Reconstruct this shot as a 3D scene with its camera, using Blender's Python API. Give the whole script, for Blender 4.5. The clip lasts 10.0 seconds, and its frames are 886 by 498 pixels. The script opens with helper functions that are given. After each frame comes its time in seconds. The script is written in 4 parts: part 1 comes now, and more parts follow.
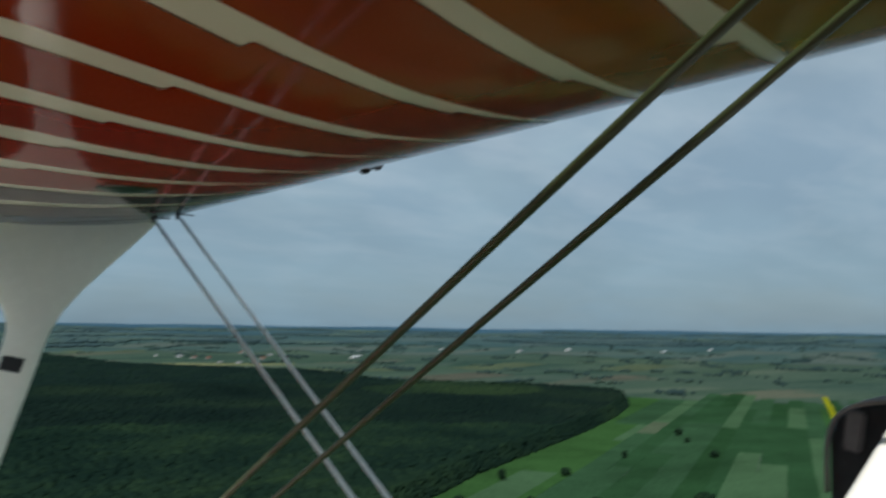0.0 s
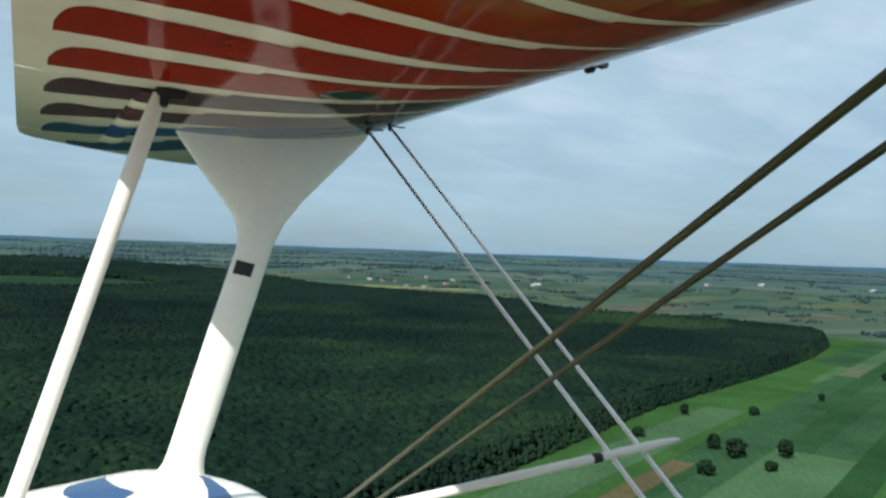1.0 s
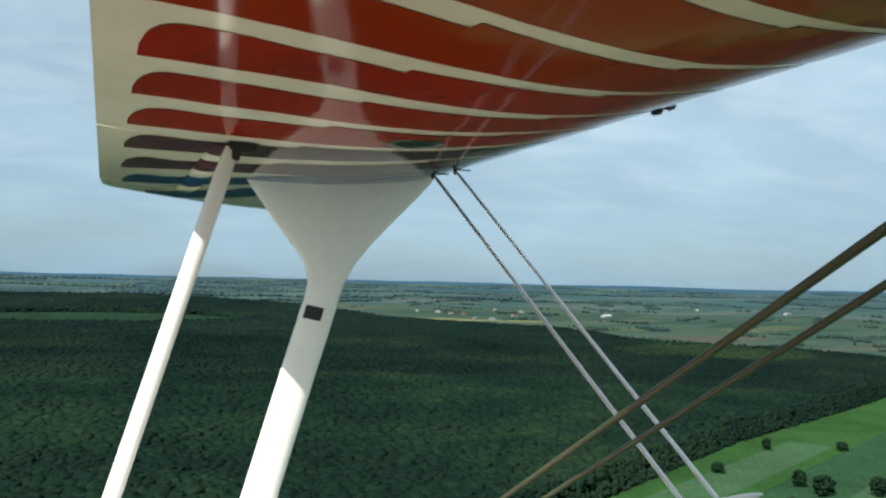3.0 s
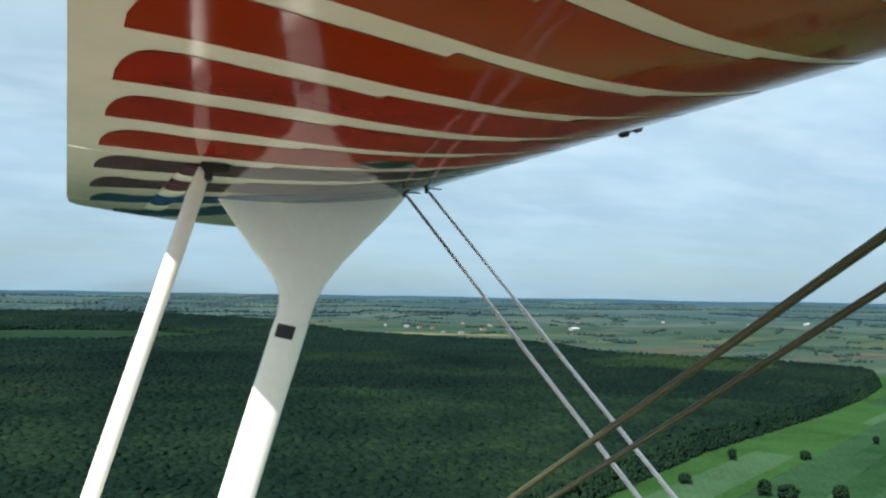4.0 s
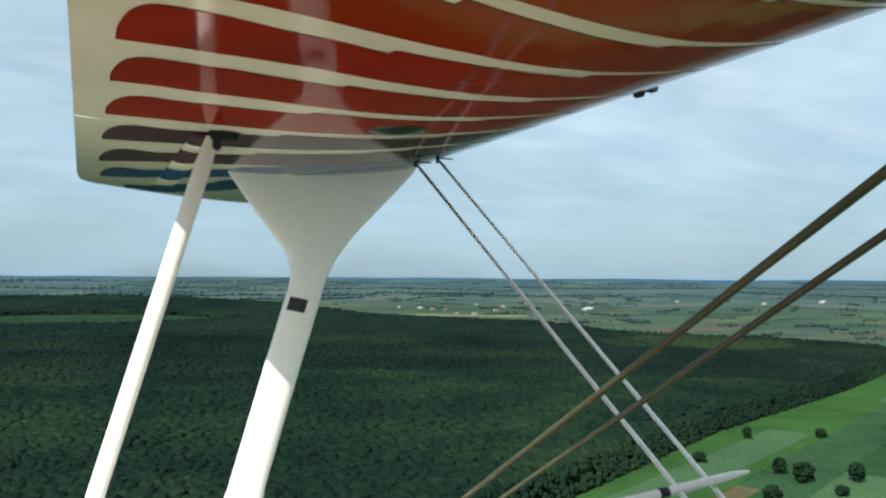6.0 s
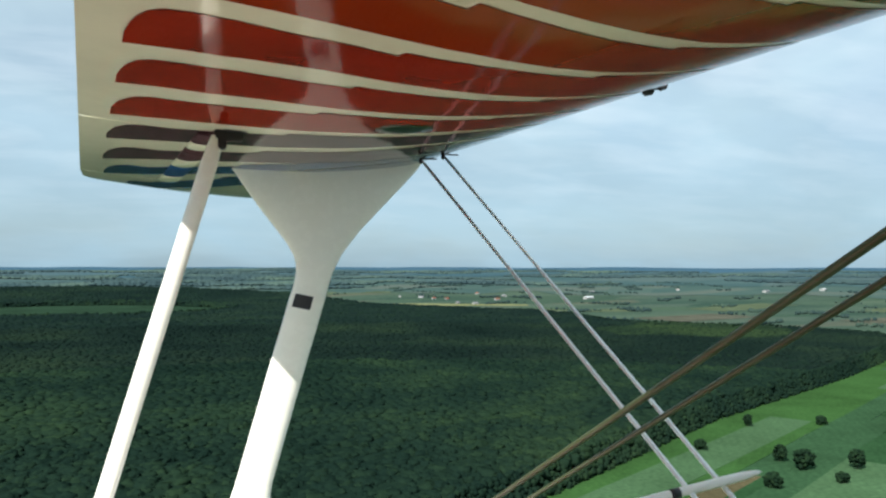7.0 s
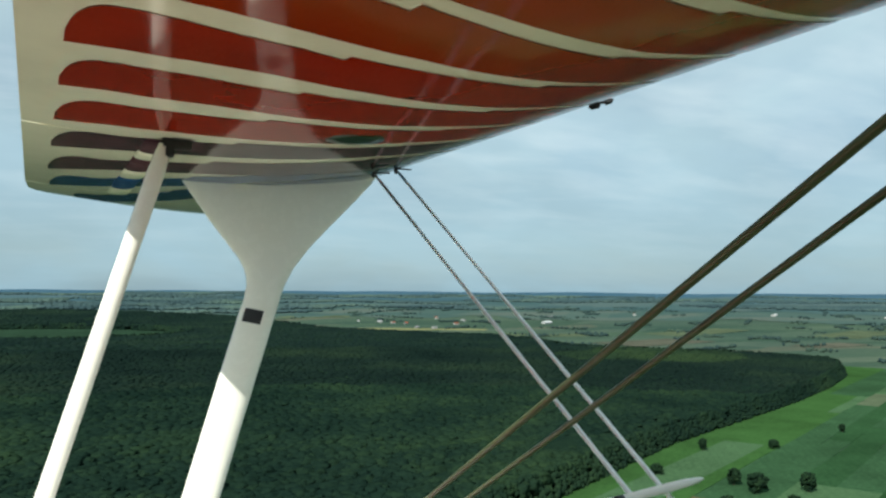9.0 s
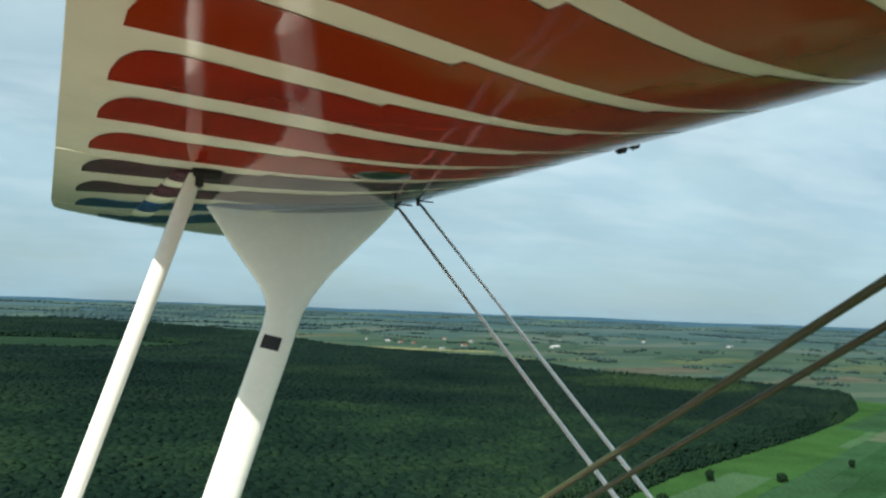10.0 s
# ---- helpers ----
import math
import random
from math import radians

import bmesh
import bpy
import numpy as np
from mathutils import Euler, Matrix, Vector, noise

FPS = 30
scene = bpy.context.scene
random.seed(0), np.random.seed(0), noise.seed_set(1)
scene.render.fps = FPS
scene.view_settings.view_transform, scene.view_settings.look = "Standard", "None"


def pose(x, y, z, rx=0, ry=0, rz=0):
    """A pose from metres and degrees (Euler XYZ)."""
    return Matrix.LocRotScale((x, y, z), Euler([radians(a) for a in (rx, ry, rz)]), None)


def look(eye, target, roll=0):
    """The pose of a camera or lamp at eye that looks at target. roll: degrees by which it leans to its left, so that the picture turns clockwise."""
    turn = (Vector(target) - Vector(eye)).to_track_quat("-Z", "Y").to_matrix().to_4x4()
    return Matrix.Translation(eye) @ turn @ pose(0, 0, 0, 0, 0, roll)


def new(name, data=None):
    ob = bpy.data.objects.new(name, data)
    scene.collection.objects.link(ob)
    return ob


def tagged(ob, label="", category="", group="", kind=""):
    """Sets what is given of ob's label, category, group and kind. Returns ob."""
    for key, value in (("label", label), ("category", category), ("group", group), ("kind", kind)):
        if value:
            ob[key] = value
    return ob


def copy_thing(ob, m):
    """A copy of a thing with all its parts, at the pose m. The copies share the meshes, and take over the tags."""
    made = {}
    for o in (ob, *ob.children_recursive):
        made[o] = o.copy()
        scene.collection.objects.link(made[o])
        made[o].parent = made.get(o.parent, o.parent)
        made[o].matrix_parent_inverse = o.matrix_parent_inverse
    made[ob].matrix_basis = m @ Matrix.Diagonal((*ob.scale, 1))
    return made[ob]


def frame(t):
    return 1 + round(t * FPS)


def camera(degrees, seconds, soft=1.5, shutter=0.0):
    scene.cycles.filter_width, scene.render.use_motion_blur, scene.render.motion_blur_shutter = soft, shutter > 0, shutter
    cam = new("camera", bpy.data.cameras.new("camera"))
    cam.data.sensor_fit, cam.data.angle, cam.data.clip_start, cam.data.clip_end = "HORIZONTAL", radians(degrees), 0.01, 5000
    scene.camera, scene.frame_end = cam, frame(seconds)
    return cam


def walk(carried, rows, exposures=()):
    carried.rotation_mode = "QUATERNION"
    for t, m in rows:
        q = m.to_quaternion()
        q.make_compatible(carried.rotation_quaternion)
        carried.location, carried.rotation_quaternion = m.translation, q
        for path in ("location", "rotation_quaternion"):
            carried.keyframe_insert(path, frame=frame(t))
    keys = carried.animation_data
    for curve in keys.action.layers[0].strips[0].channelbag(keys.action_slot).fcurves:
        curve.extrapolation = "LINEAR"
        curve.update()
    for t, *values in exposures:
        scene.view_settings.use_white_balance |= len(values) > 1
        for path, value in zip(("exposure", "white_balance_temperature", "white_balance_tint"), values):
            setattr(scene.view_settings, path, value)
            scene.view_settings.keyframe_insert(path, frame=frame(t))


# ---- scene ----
# ---------------------------------------------------------------- camera
def aim(x, y, z, yaw, pitch, roll):
    """Camera pose: yaw to the left of +y, pitch up, roll leaning left."""
    return pose(x, y, z, 90 + pitch, 0, yaw) @ pose(0, 0, 0, 0, 0, roll)


cam = camera(59.63, 10.0, soft=2.3, shutter=0.3)
PATH = [
    (0.0, 0.0405, -0.1088, 0.0299, -33.9555, 5.8415, 0.7877),
    (0.2, 0.026, -0.101, 0.03, -29.175, 3.396, -0.594),
    (0.3, 0.017, -0.086, 0.028, -27.742, 3.545, -0.205),
    (0.5, 0.0075, -0.0766, 0.0251, -24.625, 3.355, 0.494),
    (0.7, 0.004, -0.053, 0.011, -19.7, -2.326, 0.245),
    (1.0, 0.0043, -0.0266, -0.0080, -20.7102, 0.1995, 2.1893),
    (1.2, 0.004, -0.016, -0.014, -19.414, 1.711, 1.891),
    (1.5, 0.0072, -0.0273, -0.0112, -16.9826, 0.4468, 0.0464),
    (1.7, 0.005, -0.031, 0.002, -16.503, 2.184, 0.723),
    (2.0, -0.004, -0.0492, 0.0233, -17.067, 4.723, 4.413),
    (2.2, -0.008, -0.035, 0.012, -15.41, 2.397, 1.665),
    (2.5, -0.0045, -0.0366, -0.0001, -16.5129, 3.1327, 2.0211),
    (2.7, 0.007, -0.0217, 0.0066, -15.635, 2.493, 1.819),
    (3.8, -0.002, -0.027, 0.03, -16.645, 2.538, 0.053),
    (4.0, -0.0071, -0.0366, 0.0276, -17.9839, 3.5274, 0.9422),
    (4.2, -0.004, -0.025, 0.026, -18.18, 1.911, 0.181),
    (4.5, -0.0030, -0.0178, 0.0145, -17.8688, 1.0695, -1.0271),
    (4.7, 0.003, -0.009, 0.01, -17.218, -0.391, -2.367),
    (5.0, 0.0074, -0.0108, -0.0009, -17.2909, 0.4507, -1.1193),
    (5.2, 0.006, -0.002, 0.002, -17.303, 0.699, -0.934),
    (5.5, -0.0003, 0.0019, -0.0053, -16.6519, 0.6375, -0.6933),
    (5.7, 0.003, -0.003, 0.0, -16.987, 1.538, 0.197),
    (6.0, 0.0014, -0.0152, 0.0008, -17.0566, 2.1477, 0.3608),
    (6.2, -0.0101, -0.0033, 0.008, -17.118, 1.542, 0.307),
    (7.3, -0.0093, -0.0059, 0.0194, -16.836, 1.201, -0.183),
    (7.5, -0.0135, 0.0124, 0.0079, -16.9402, 0.6307, -1.1337),
    (7.7, -0.01, 0.005, 0.008, -17.652, 3.102, -0.449),
    (8.0, -0.0100, -0.0255, 0.0140, -19.1640, 2.0915, 0.1946),
    (8.2, -0.004, -0.015, 0.008, -18.823, 1.393, -0.556),
    (8.5, -0.0027, -0.0056, -0.0010, -18.3311, 0.5652, -1.0004),
    (8.7, 0.006, -0.003, 0.001, -18.107, 0.57, -1.313),
    (9.0, 0.0080, -0.0122, -0.0063, -20.0072, 3.1755, 0.3639),
    (9.2, 0.01, -0.012, 0.002, -21.1, 3.405, -0.026),
    (9.5, -0.001, -0.011, -0.002, -20.072, 3.15, 0.505),
    (9.7, -0.004, -0.011, 0.01, -19.457, 3.341, 0.53),
    (10.0, -0.0198, -0.0148, 0.0239, -19.1959, 4.6814, 2.1791),
]
walk(cam, [(r[0], aim(*r[1:])) for r in PATH], exposures=[(0.0, -0.22, 6000, 10), (0.5, 0.08, 6050, 10), (1.0, 0.38, 6050, 10), (1.5, 0.36, 6080, 10), (2.0, 0.20, 6100, 10), (2.7, 0.38, 6100, 10), (4.5, 0.65, 6050, 10), (5.0, 0.60, 6150, 10), (6.2, 0.60, 6200, 10), (7.5, 0.68, 6250, 10), (9.0, 0.47, 6300, 5), (10.0, 0.54, 6300, 5)])

# ---------------------------------------------------------------- sky and sun
SUN_WAY = Vector((1.0, 0.90, -1.26)).normalized()
sun_data = bpy.data.lights.new("sun", "SUN")
sun_data.energy, sun_data.angle, sun_data.color = 5.0, radians(0.6), (1.0, 0.95, 0.86)
sun = new("sun", sun_data)
sun.matrix_world = look((0, 0, 60), tuple(Vector((0, 0, 60)) + SUN_WAY))
SUN_EL = math.asin(-SUN_WAY.z)
SUN_AZ = math.atan2(-SUN_WAY.x, -SUN_WAY.y)

world = bpy.data.worlds.new("sky")
scene.world = world
world.use_nodes = True


def node(tree, kind, **values):
    n = tree.nodes.new(kind)
    for k, v in values.items():
        n.inputs[k].default_value = v
    return n


def sky_nodes():
    t = world.node_tree
    t.nodes.clear()
    link = t.links.new
    out = t.nodes.new("ShaderNodeOutputWorld")
    bg = node(t, "ShaderNodeBackground", Strength=0.072)
    sky = t.nodes.new("ShaderNodeTexSky")
    sky.sky_type, sky.sun_disc = "NISHITA", False
    sky.sun_elevation, sky.sun_rotation = SUN_EL, SUN_AZ
    sky.air_density, sky.dust_density, sky.ozone_density = 1.0, 1.2, 2.0
    co = t.nodes.new("ShaderNodeTexCoord")
    sep = t.nodes.new("ShaderNodeSeparateXYZ")
    link(co.outputs["Generated"], sep.inputs[0])
    # thin stratus sheet at one height: direction divided by its rise
    up = t.nodes.new("ShaderNodeMath")
    up.operation = "MAXIMUM"
    link(sep.outputs["Z"], up.inputs[0])
    up.inputs[1].default_value = 0.0
    lift = t.nodes.new("ShaderNodeMath")
    lift.operation = "ADD"
    link(up.outputs[0], lift.inputs[0])
    lift.inputs[1].default_value = 0.42
    div = t.nodes.new("ShaderNodeVectorMath")
    div.operation = "DIVIDE"
    link(co.outputs["Generated"], div.inputs[0])
    comb = t.nodes.new("ShaderNodeCombineXYZ")
    for i in range(3):
        link(lift.outputs[0], comb.inputs[i])
    link(comb.outputs[0], div.inputs[1])
    n1 = node(t, "ShaderNodeTexNoise", Scale=2.2, Detail=6.0, Roughness=0.52, Distortion=0.4)
    link(div.outputs[0], n1.inputs["Vector"])
    ramp = t.nodes.new("ShaderNodeMapRange")
    ramp.inputs["From Min"].default_value, ramp.inputs["From Max"].default_value = 0.36, 0.74
    ramp.inputs["To Min"].default_value, ramp.inputs["To Max"].default_value = 0.66, 0.98
    link(n1.outputs[0], ramp.inputs["Value"])
    high = t.nodes.new("ShaderNodeMapRange")
    high.inputs["From Min"].default_value, high.inputs["From Max"].default_value = 0.0, 0.34
    high.inputs["To Min"].default_value, high.inputs["To Max"].default_value = 0.0, 1.0
    link(up.outputs[0], high.inputs["Value"])
    tone = t.nodes.new("ShaderNodeMix")
    tone.data_type = "RGBA"
    link(high.outputs[0], tone.inputs["Factor"])
    tone.inputs["A"].default_value = CLOUD_LOW
    tone.inputs["B"].default_value = CLOUD_HIGH
    flat = t.nodes.new("ShaderNodeMapping")
    flat.inputs["Rotation"].default_value = (0, 0, 0.4)
    flat.inputs["Scale"].default_value = (0.9, 1.05, 1.0)
    link(div.outputs[0], flat.inputs["Vector"])
    n2 = node(t, "ShaderNodeTexNoise", Scale=3.0, Detail=5.0, Roughness=0.48, Distortion=0.25)
    link(flat.outputs[0], n2.inputs["Vector"])
    body = t.nodes.new("ShaderNodeMapRange")
    body.inputs["From Min"].default_value, body.inputs["From Max"].default_value = 0.38, 0.66
    body.inputs["To Min"].default_value, body.inputs["To Max"].default_value = 0.97, 1.10
    link(n2.outputs[0], body.inputs["Value"])
    thick = t.nodes.new("ShaderNodeVectorMath")
    thick.operation = "SCALE"
    link(tone.outputs["Result"], thick.inputs[0])
    link(body.outputs[0], thick.inputs["Scale"])
    mix = t.nodes.new("ShaderNodeMix")
    mix.data_type = "RGBA"
    link(ramp.outputs[0], mix.inputs["Factor"])
    link(sky.outputs[0], mix.inputs["A"])
    link(thick.outputs[0], mix.inputs["B"])
    # thin streaks of altocumulus, drawn out along the wind
    rise = t.nodes.new("ShaderNodeMath")
    rise.operation = "ADD"
    link(up.outputs[0], rise.inputs[0])
    rise.inputs[1].default_value = 0.16
    rise3 = t.nodes.new("ShaderNodeCombineXYZ")
    for i in range(3):
        link(rise.outputs[0], rise3.inputs[i])
    sheet = t.nodes.new("ShaderNodeVectorMath")
    sheet.operation = "DIVIDE"
    link(co.outputs["Generated"], sheet.inputs[0])
    link(rise3.outputs[0], sheet.inputs[1])
    wind = t.nodes.new("ShaderNodeMapping")
    wind.inputs["Rotation"].default_value = (0, 0, 0.50)
    wind.inputs["Scale"].default_value = (1.0, 1.7, 0.0)
    link(sheet.outputs[0], wind.inputs["Vector"])
    n3 = node(t, "ShaderNodeTexNoise", Scale=1.9, Detail=8.0, Roughness=0.54, Distortion=0.3)
    link(wind.outputs[0], n3.inputs["Vector"])
    streak = t.nodes.new("ShaderNodeMapRange")
    streak.inputs["From Min"].default_value, streak.inputs["From Max"].default_value = 0.44, 0.74
    link(n3.outputs[0], streak.inputs["Value"])
    fade = t.nodes.new("ShaderNodeMapRange")
    fade.inputs["From Min"].default_value, fade.inputs["From Max"].default_value = 0.03, 0.20
    fade.inputs["To Min"].default_value, fade.inputs["To Max"].default_value = 0.03, 0.34
    link(up.outputs[0], fade.inputs["Value"])
    thin = t.nodes.new("ShaderNodeMath")
    thin.operation = "MULTIPLY"
    link(streak.outputs[0], thin.inputs[0])
    link(fade.outputs[0], thin.inputs[1])
    white = t.nodes.new("ShaderNodeMix")
    white.data_type = "RGBA"
    link(thin.outputs[0], white.inputs["Factor"])
    link(mix.outputs["Result"], white.inputs["A"])
    white.inputs["B"].default_value = CLOUD_WISP
    link(white.outputs["Result"], bg.inputs["Color"])
    link(bg.outputs[0], out.inputs[0])


CLOUD_LOW = (3.5, 5.2, 6.15, 1)
CLOUD_HIGH = (5.95, 7.45, 7.9, 1)
CLOUD_WISP = (9.0, 9.9, 10.2, 1)
sky_nodes()


# ---------------------------------------------------------------- materials
def material(name):
    m = bpy.data.materials.new(name)
    m.use_nodes = True
    t = m.node_tree
    return m, t, t.nodes["Principled BSDF"]


def ramp_node(t, stops):
    r = t.nodes.new("ShaderNodeValToRGB")
    while len(r.color_ramp.elements) < len(stops):
        r.color_ramp.elements.new(0.5)
    for e, (p, c) in zip(r.color_ramp.elements, stops):
        e.position, e.color = p, (*c, 1)
    return r


def mix_rgb(t, a, b, fac=None, blend="MIX", amount=0.5):
    m = t.nodes.new("ShaderNodeMix")
    m.data_type, m.blend_type = "RGBA", blend
    m.inputs["Factor"].default_value = amount
    if fac is not None:
        t.links.new(fac, m.inputs["Factor"])
    for key, v in (("A", a), ("B", b)):
        if isinstance(v, tuple):
            m.inputs[key].default_value = (*v, 1)
        else:
            t.links.new(v, m.inputs[key])
    return m.outputs["Result"]


def paint(name, colour, rough=0.09, stain=0.12, coat=0.0, ripple=0.0006):
    """Glossy aircraft enamel over doped fabric: faint tone drift, dust and soft ripples."""
    m, t, p = material(name)
    co = t.nodes.new("ShaderNodeTexCoord")
    big = node(t, "ShaderNodeTexNoise", Scale=2.4, Detail=5.0, Roughness=0.6)
    fine = node(t, "ShaderNodeTexNoise", Scale=46.0, Detail=3.0)
    for n in (big, fine):
        t.links.new(co.outputs["Object"], n.inputs["Vector"])
    dark = tuple(c * (1 - stain * 2.2) for c in colour)
    light = tuple(min(1, c * (1 + stain)) for c in colour)
    r = ramp_node(t, [(0.3, dark), (0.5, colour), (0.75, light)])
    t.links.new(big.outputs[0], r.inputs[0])
    t.links.new(r.outputs[0], p.inputs["Base Color"])
    rr = t.nodes.new("ShaderNodeMapRange")
    rr.inputs["To Min"].default_value, rr.inputs["To Max"].default_value = rough * 0.6, rough * 1.8
    t.links.new(fine.outputs[0], rr.inputs["Value"])
    t.links.new(rr.outputs[0], p.inputs["Roughness"])
    p.inputs["Coat Weight"].default_value = coat
    p.inputs["IOR"].default_value = 1.31
    p.inputs["Coat Roughness"].default_value = 0.02
    if ripple:
        wave = node(t, "ShaderNodeTexNoise", Scale=7.0, Detail=2.0)
        t.links.new(co.outputs["Object"], wave.inputs["Vector"])
        b = node(t, "ShaderNodeBump", Strength=0.35, Distance=ripple * 4)
        t.links.new(wave.outputs[0], b.inputs["Height"])
        t.links.new(b.outputs[0], p.inputs["Normal"])
        t.links.new(b.outputs[0], p.inputs["Coat Normal"])
    return m


def plain(name, colour, rough=0.5, metal=0.0, scale=30.0, vary=0.2, bump=0.0):
    m, t, p = material(name)
    co = t.nodes.new("ShaderNodeTexCoord")
    n = node(t, "ShaderNodeTexNoise", Scale=scale, Detail=5.0)
    t.links.new(co.outputs["Object"], n.inputs["Vector"])
    r = ramp_node(t, [(0.3, tuple(c * (1 - vary) for c in colour)), (0.7, tuple(min(1, c * (1 + vary)) for c in colour))])
    t.links.new(n.outputs[0], r.inputs[0])
    t.links.new(r.outputs[0], p.inputs["Base Color"])
    p.inputs["Roughness"].default_value, p.inputs["Metallic"].default_value = rough, metal
    if rough > 0.8:
        p.inputs["Specular IOR Level"].default_value = 0.0
    if bump:
        b = node(t, "ShaderNodeBump", Strength=0.5, Distance=bump)
        t.links.new(n.outputs[0], b.inputs["Height"])
        t.links.new(b.outputs[0], p.inputs["Normal"])
    return m


CREAM = paint("cream_enamel", (0.745, 0.705, 0.54), 0.10, 0.06)
WHITE = paint("white_enamel", (0.91, 0.89, 0.80), 0.22, 0.02, 0.3, 0.0)
RED = paint("red_enamel", (0.285, 0.012, 0.001), 0.07, 0.14)
RED_ORANGE = paint("red_orange_enamel", (0.272, 0.022, 0.001), 0.07, 0.14)
ORANGE = paint("orange_enamel", (0.285, 0.060, 0.002), 0.07, 0.16)
AMBER = paint("amber_enamel", (0.280, 0.095, 0.002), 0.07, 0.16)
MAROON = paint("maroon_enamel", (0.084, 0.027, 0.037), 0.07, 0.14)
BLUE = paint("blue_enamel", (0.018, 0.070, 0.19), 0.08, 0.14)
STEEL = plain("stainless_wire", (0.86, 0.86, 0.84), 0.38, 0.60, 5.0, 0.08)
# olive of the mirrored wing and fields put into the base colour
OLIVE_WIRE = plain("olive_wire", (0.046, 0.058, 0.016), 0.46, 0.05, 14.0, 0.25)
wire_skin = OLIVE_WIRE.node_tree.nodes["Principled BSDF"]
wire_skin.inputs["Coat Weight"].default_value, wire_skin.inputs["Coat Roughness"].default_value = 0.15, 0.25
BLACK = plain("black_tape", (0.018, 0.018, 0.020), 0.55, 0.0, 90.0, 0.25)
DARK_METAL = plain("dark_fitting", (0.035, 0.032, 0.030), 0.42, 0.4, 70.0, 0.3)
VINYL = plain("black_vinyl", (0.016, 0.015, 0.015), 0.6, 0.0, 120.0, 0.3, 0.0008)
GREY_TRIM = plain("grey_trim", (0.13, 0.115, 0.11), 0.5, 0.0, 60.0, 0.2)


def foliage(name, dark, mid, light, stand_shade_scale=0.004):
    """Leaves: each clump its own tone, large stands drift in colour with cloud shadow painted in."""
    m, t, p = material(name)
    geo = t.nodes.new("ShaderNodeNewGeometry")
    co = t.nodes.new("ShaderNodeTexCoord")
    r = ramp_node(t, [(0.0, dark), (0.55, mid), (1.0, light)])
    t.links.new(geo.outputs["Random Per Island"], r.inputs[0])
    stand = node(t, "ShaderNodeTexNoise", Scale=stand_shade_scale, Detail=4.0, Roughness=0.6)
    t.links.new(co.outputs["Object"], stand.inputs["Vector"])
    # broad dark and light patches put cloud shadow into the leaf colour
    sr = ramp_node(t, [(0.34, (0.62, 0.68, 0.74)), (0.50, (0.92, 0.95, 0.95)), (0.66, (1.50, 1.42, 1.12))])
    t.links.new(stand.outputs[0], sr.inputs[0])
    fine = node(t, "ShaderNodeTexNoise", Scale=0.35, Detail=5.0, Roughness=0.62)
    t.links.new(co.outputs["Object"], fine.inputs["Vector"])
    fr = ramp_node(t, [(0.32, (0.78, 0.81, 0.84)), (0.68, (1.24, 1.21, 1.08))])
    t.links.new(fine.outputs[0], fr.inputs[0])
    a = mix_rgb(t, r.outputs[0], sr.outputs[0], None, "MULTIPLY", 1.0)
    b = mix_rgb(t, a, fr.outputs[0], None, "MULTIPLY", 1.0)
    t.links.new(b, p.inputs["Base Color"])
    p.inputs["Roughness"].default_value = 0.9
    p.inputs["Specular IOR Level"].default_value = 0.0
    return m


FOREST = foliage("forest_leaves", (0.0077, 0.0172, 0.0130), (0.0088, 0.0192, 0.0137), (0.0114, 0.0236, 0.0146), 0.006)
# leaf tones for the wood's middle ring, haze painted in as bluer green
FOREST_MID = foliage("hazed_forest_leaves", (0.0073, 0.0148, 0.0125), (0.0078, 0.0156, 0.0129), (0.0087, 0.0172, 0.0132))
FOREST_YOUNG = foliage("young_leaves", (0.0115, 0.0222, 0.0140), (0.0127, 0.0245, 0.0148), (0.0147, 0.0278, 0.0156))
# farthest ring of the same wood, more haze put into its green
FOREST_FAR = foliage("hazed_far_forest_leaves", (0.0076, 0.0157, 0.0143), (0.0082, 0.0168, 0.0148), (0.0094, 0.0188, 0.0153))
# copse leaves paler and bluer than near trees: distance haze painted in
COPSE = foliage("hazed_copse_leaves", (0.026, 0.046, 0.047), (0.029, 0.050, 0.050), (0.034, 0.056, 0.053), 0.01)
TREE_LEAF = foliage("tree_leaves", (0.009, 0.019, 0.012), (0.012, 0.026, 0.014), (0.017, 0.034, 0.016), 0.02)
# blue distance haze put into the leaf colour of the far woods
HAZED_WOOD = foliage("far_woods", (0.041, 0.068, 0.075), (0.044, 0.072, 0.078), (0.048, 0.077, 0.081), 0.003)
BARK = plain("bark", (0.045, 0.036, 0.028), 0.9, 0.0, 6.0, 0.4, 0.05)


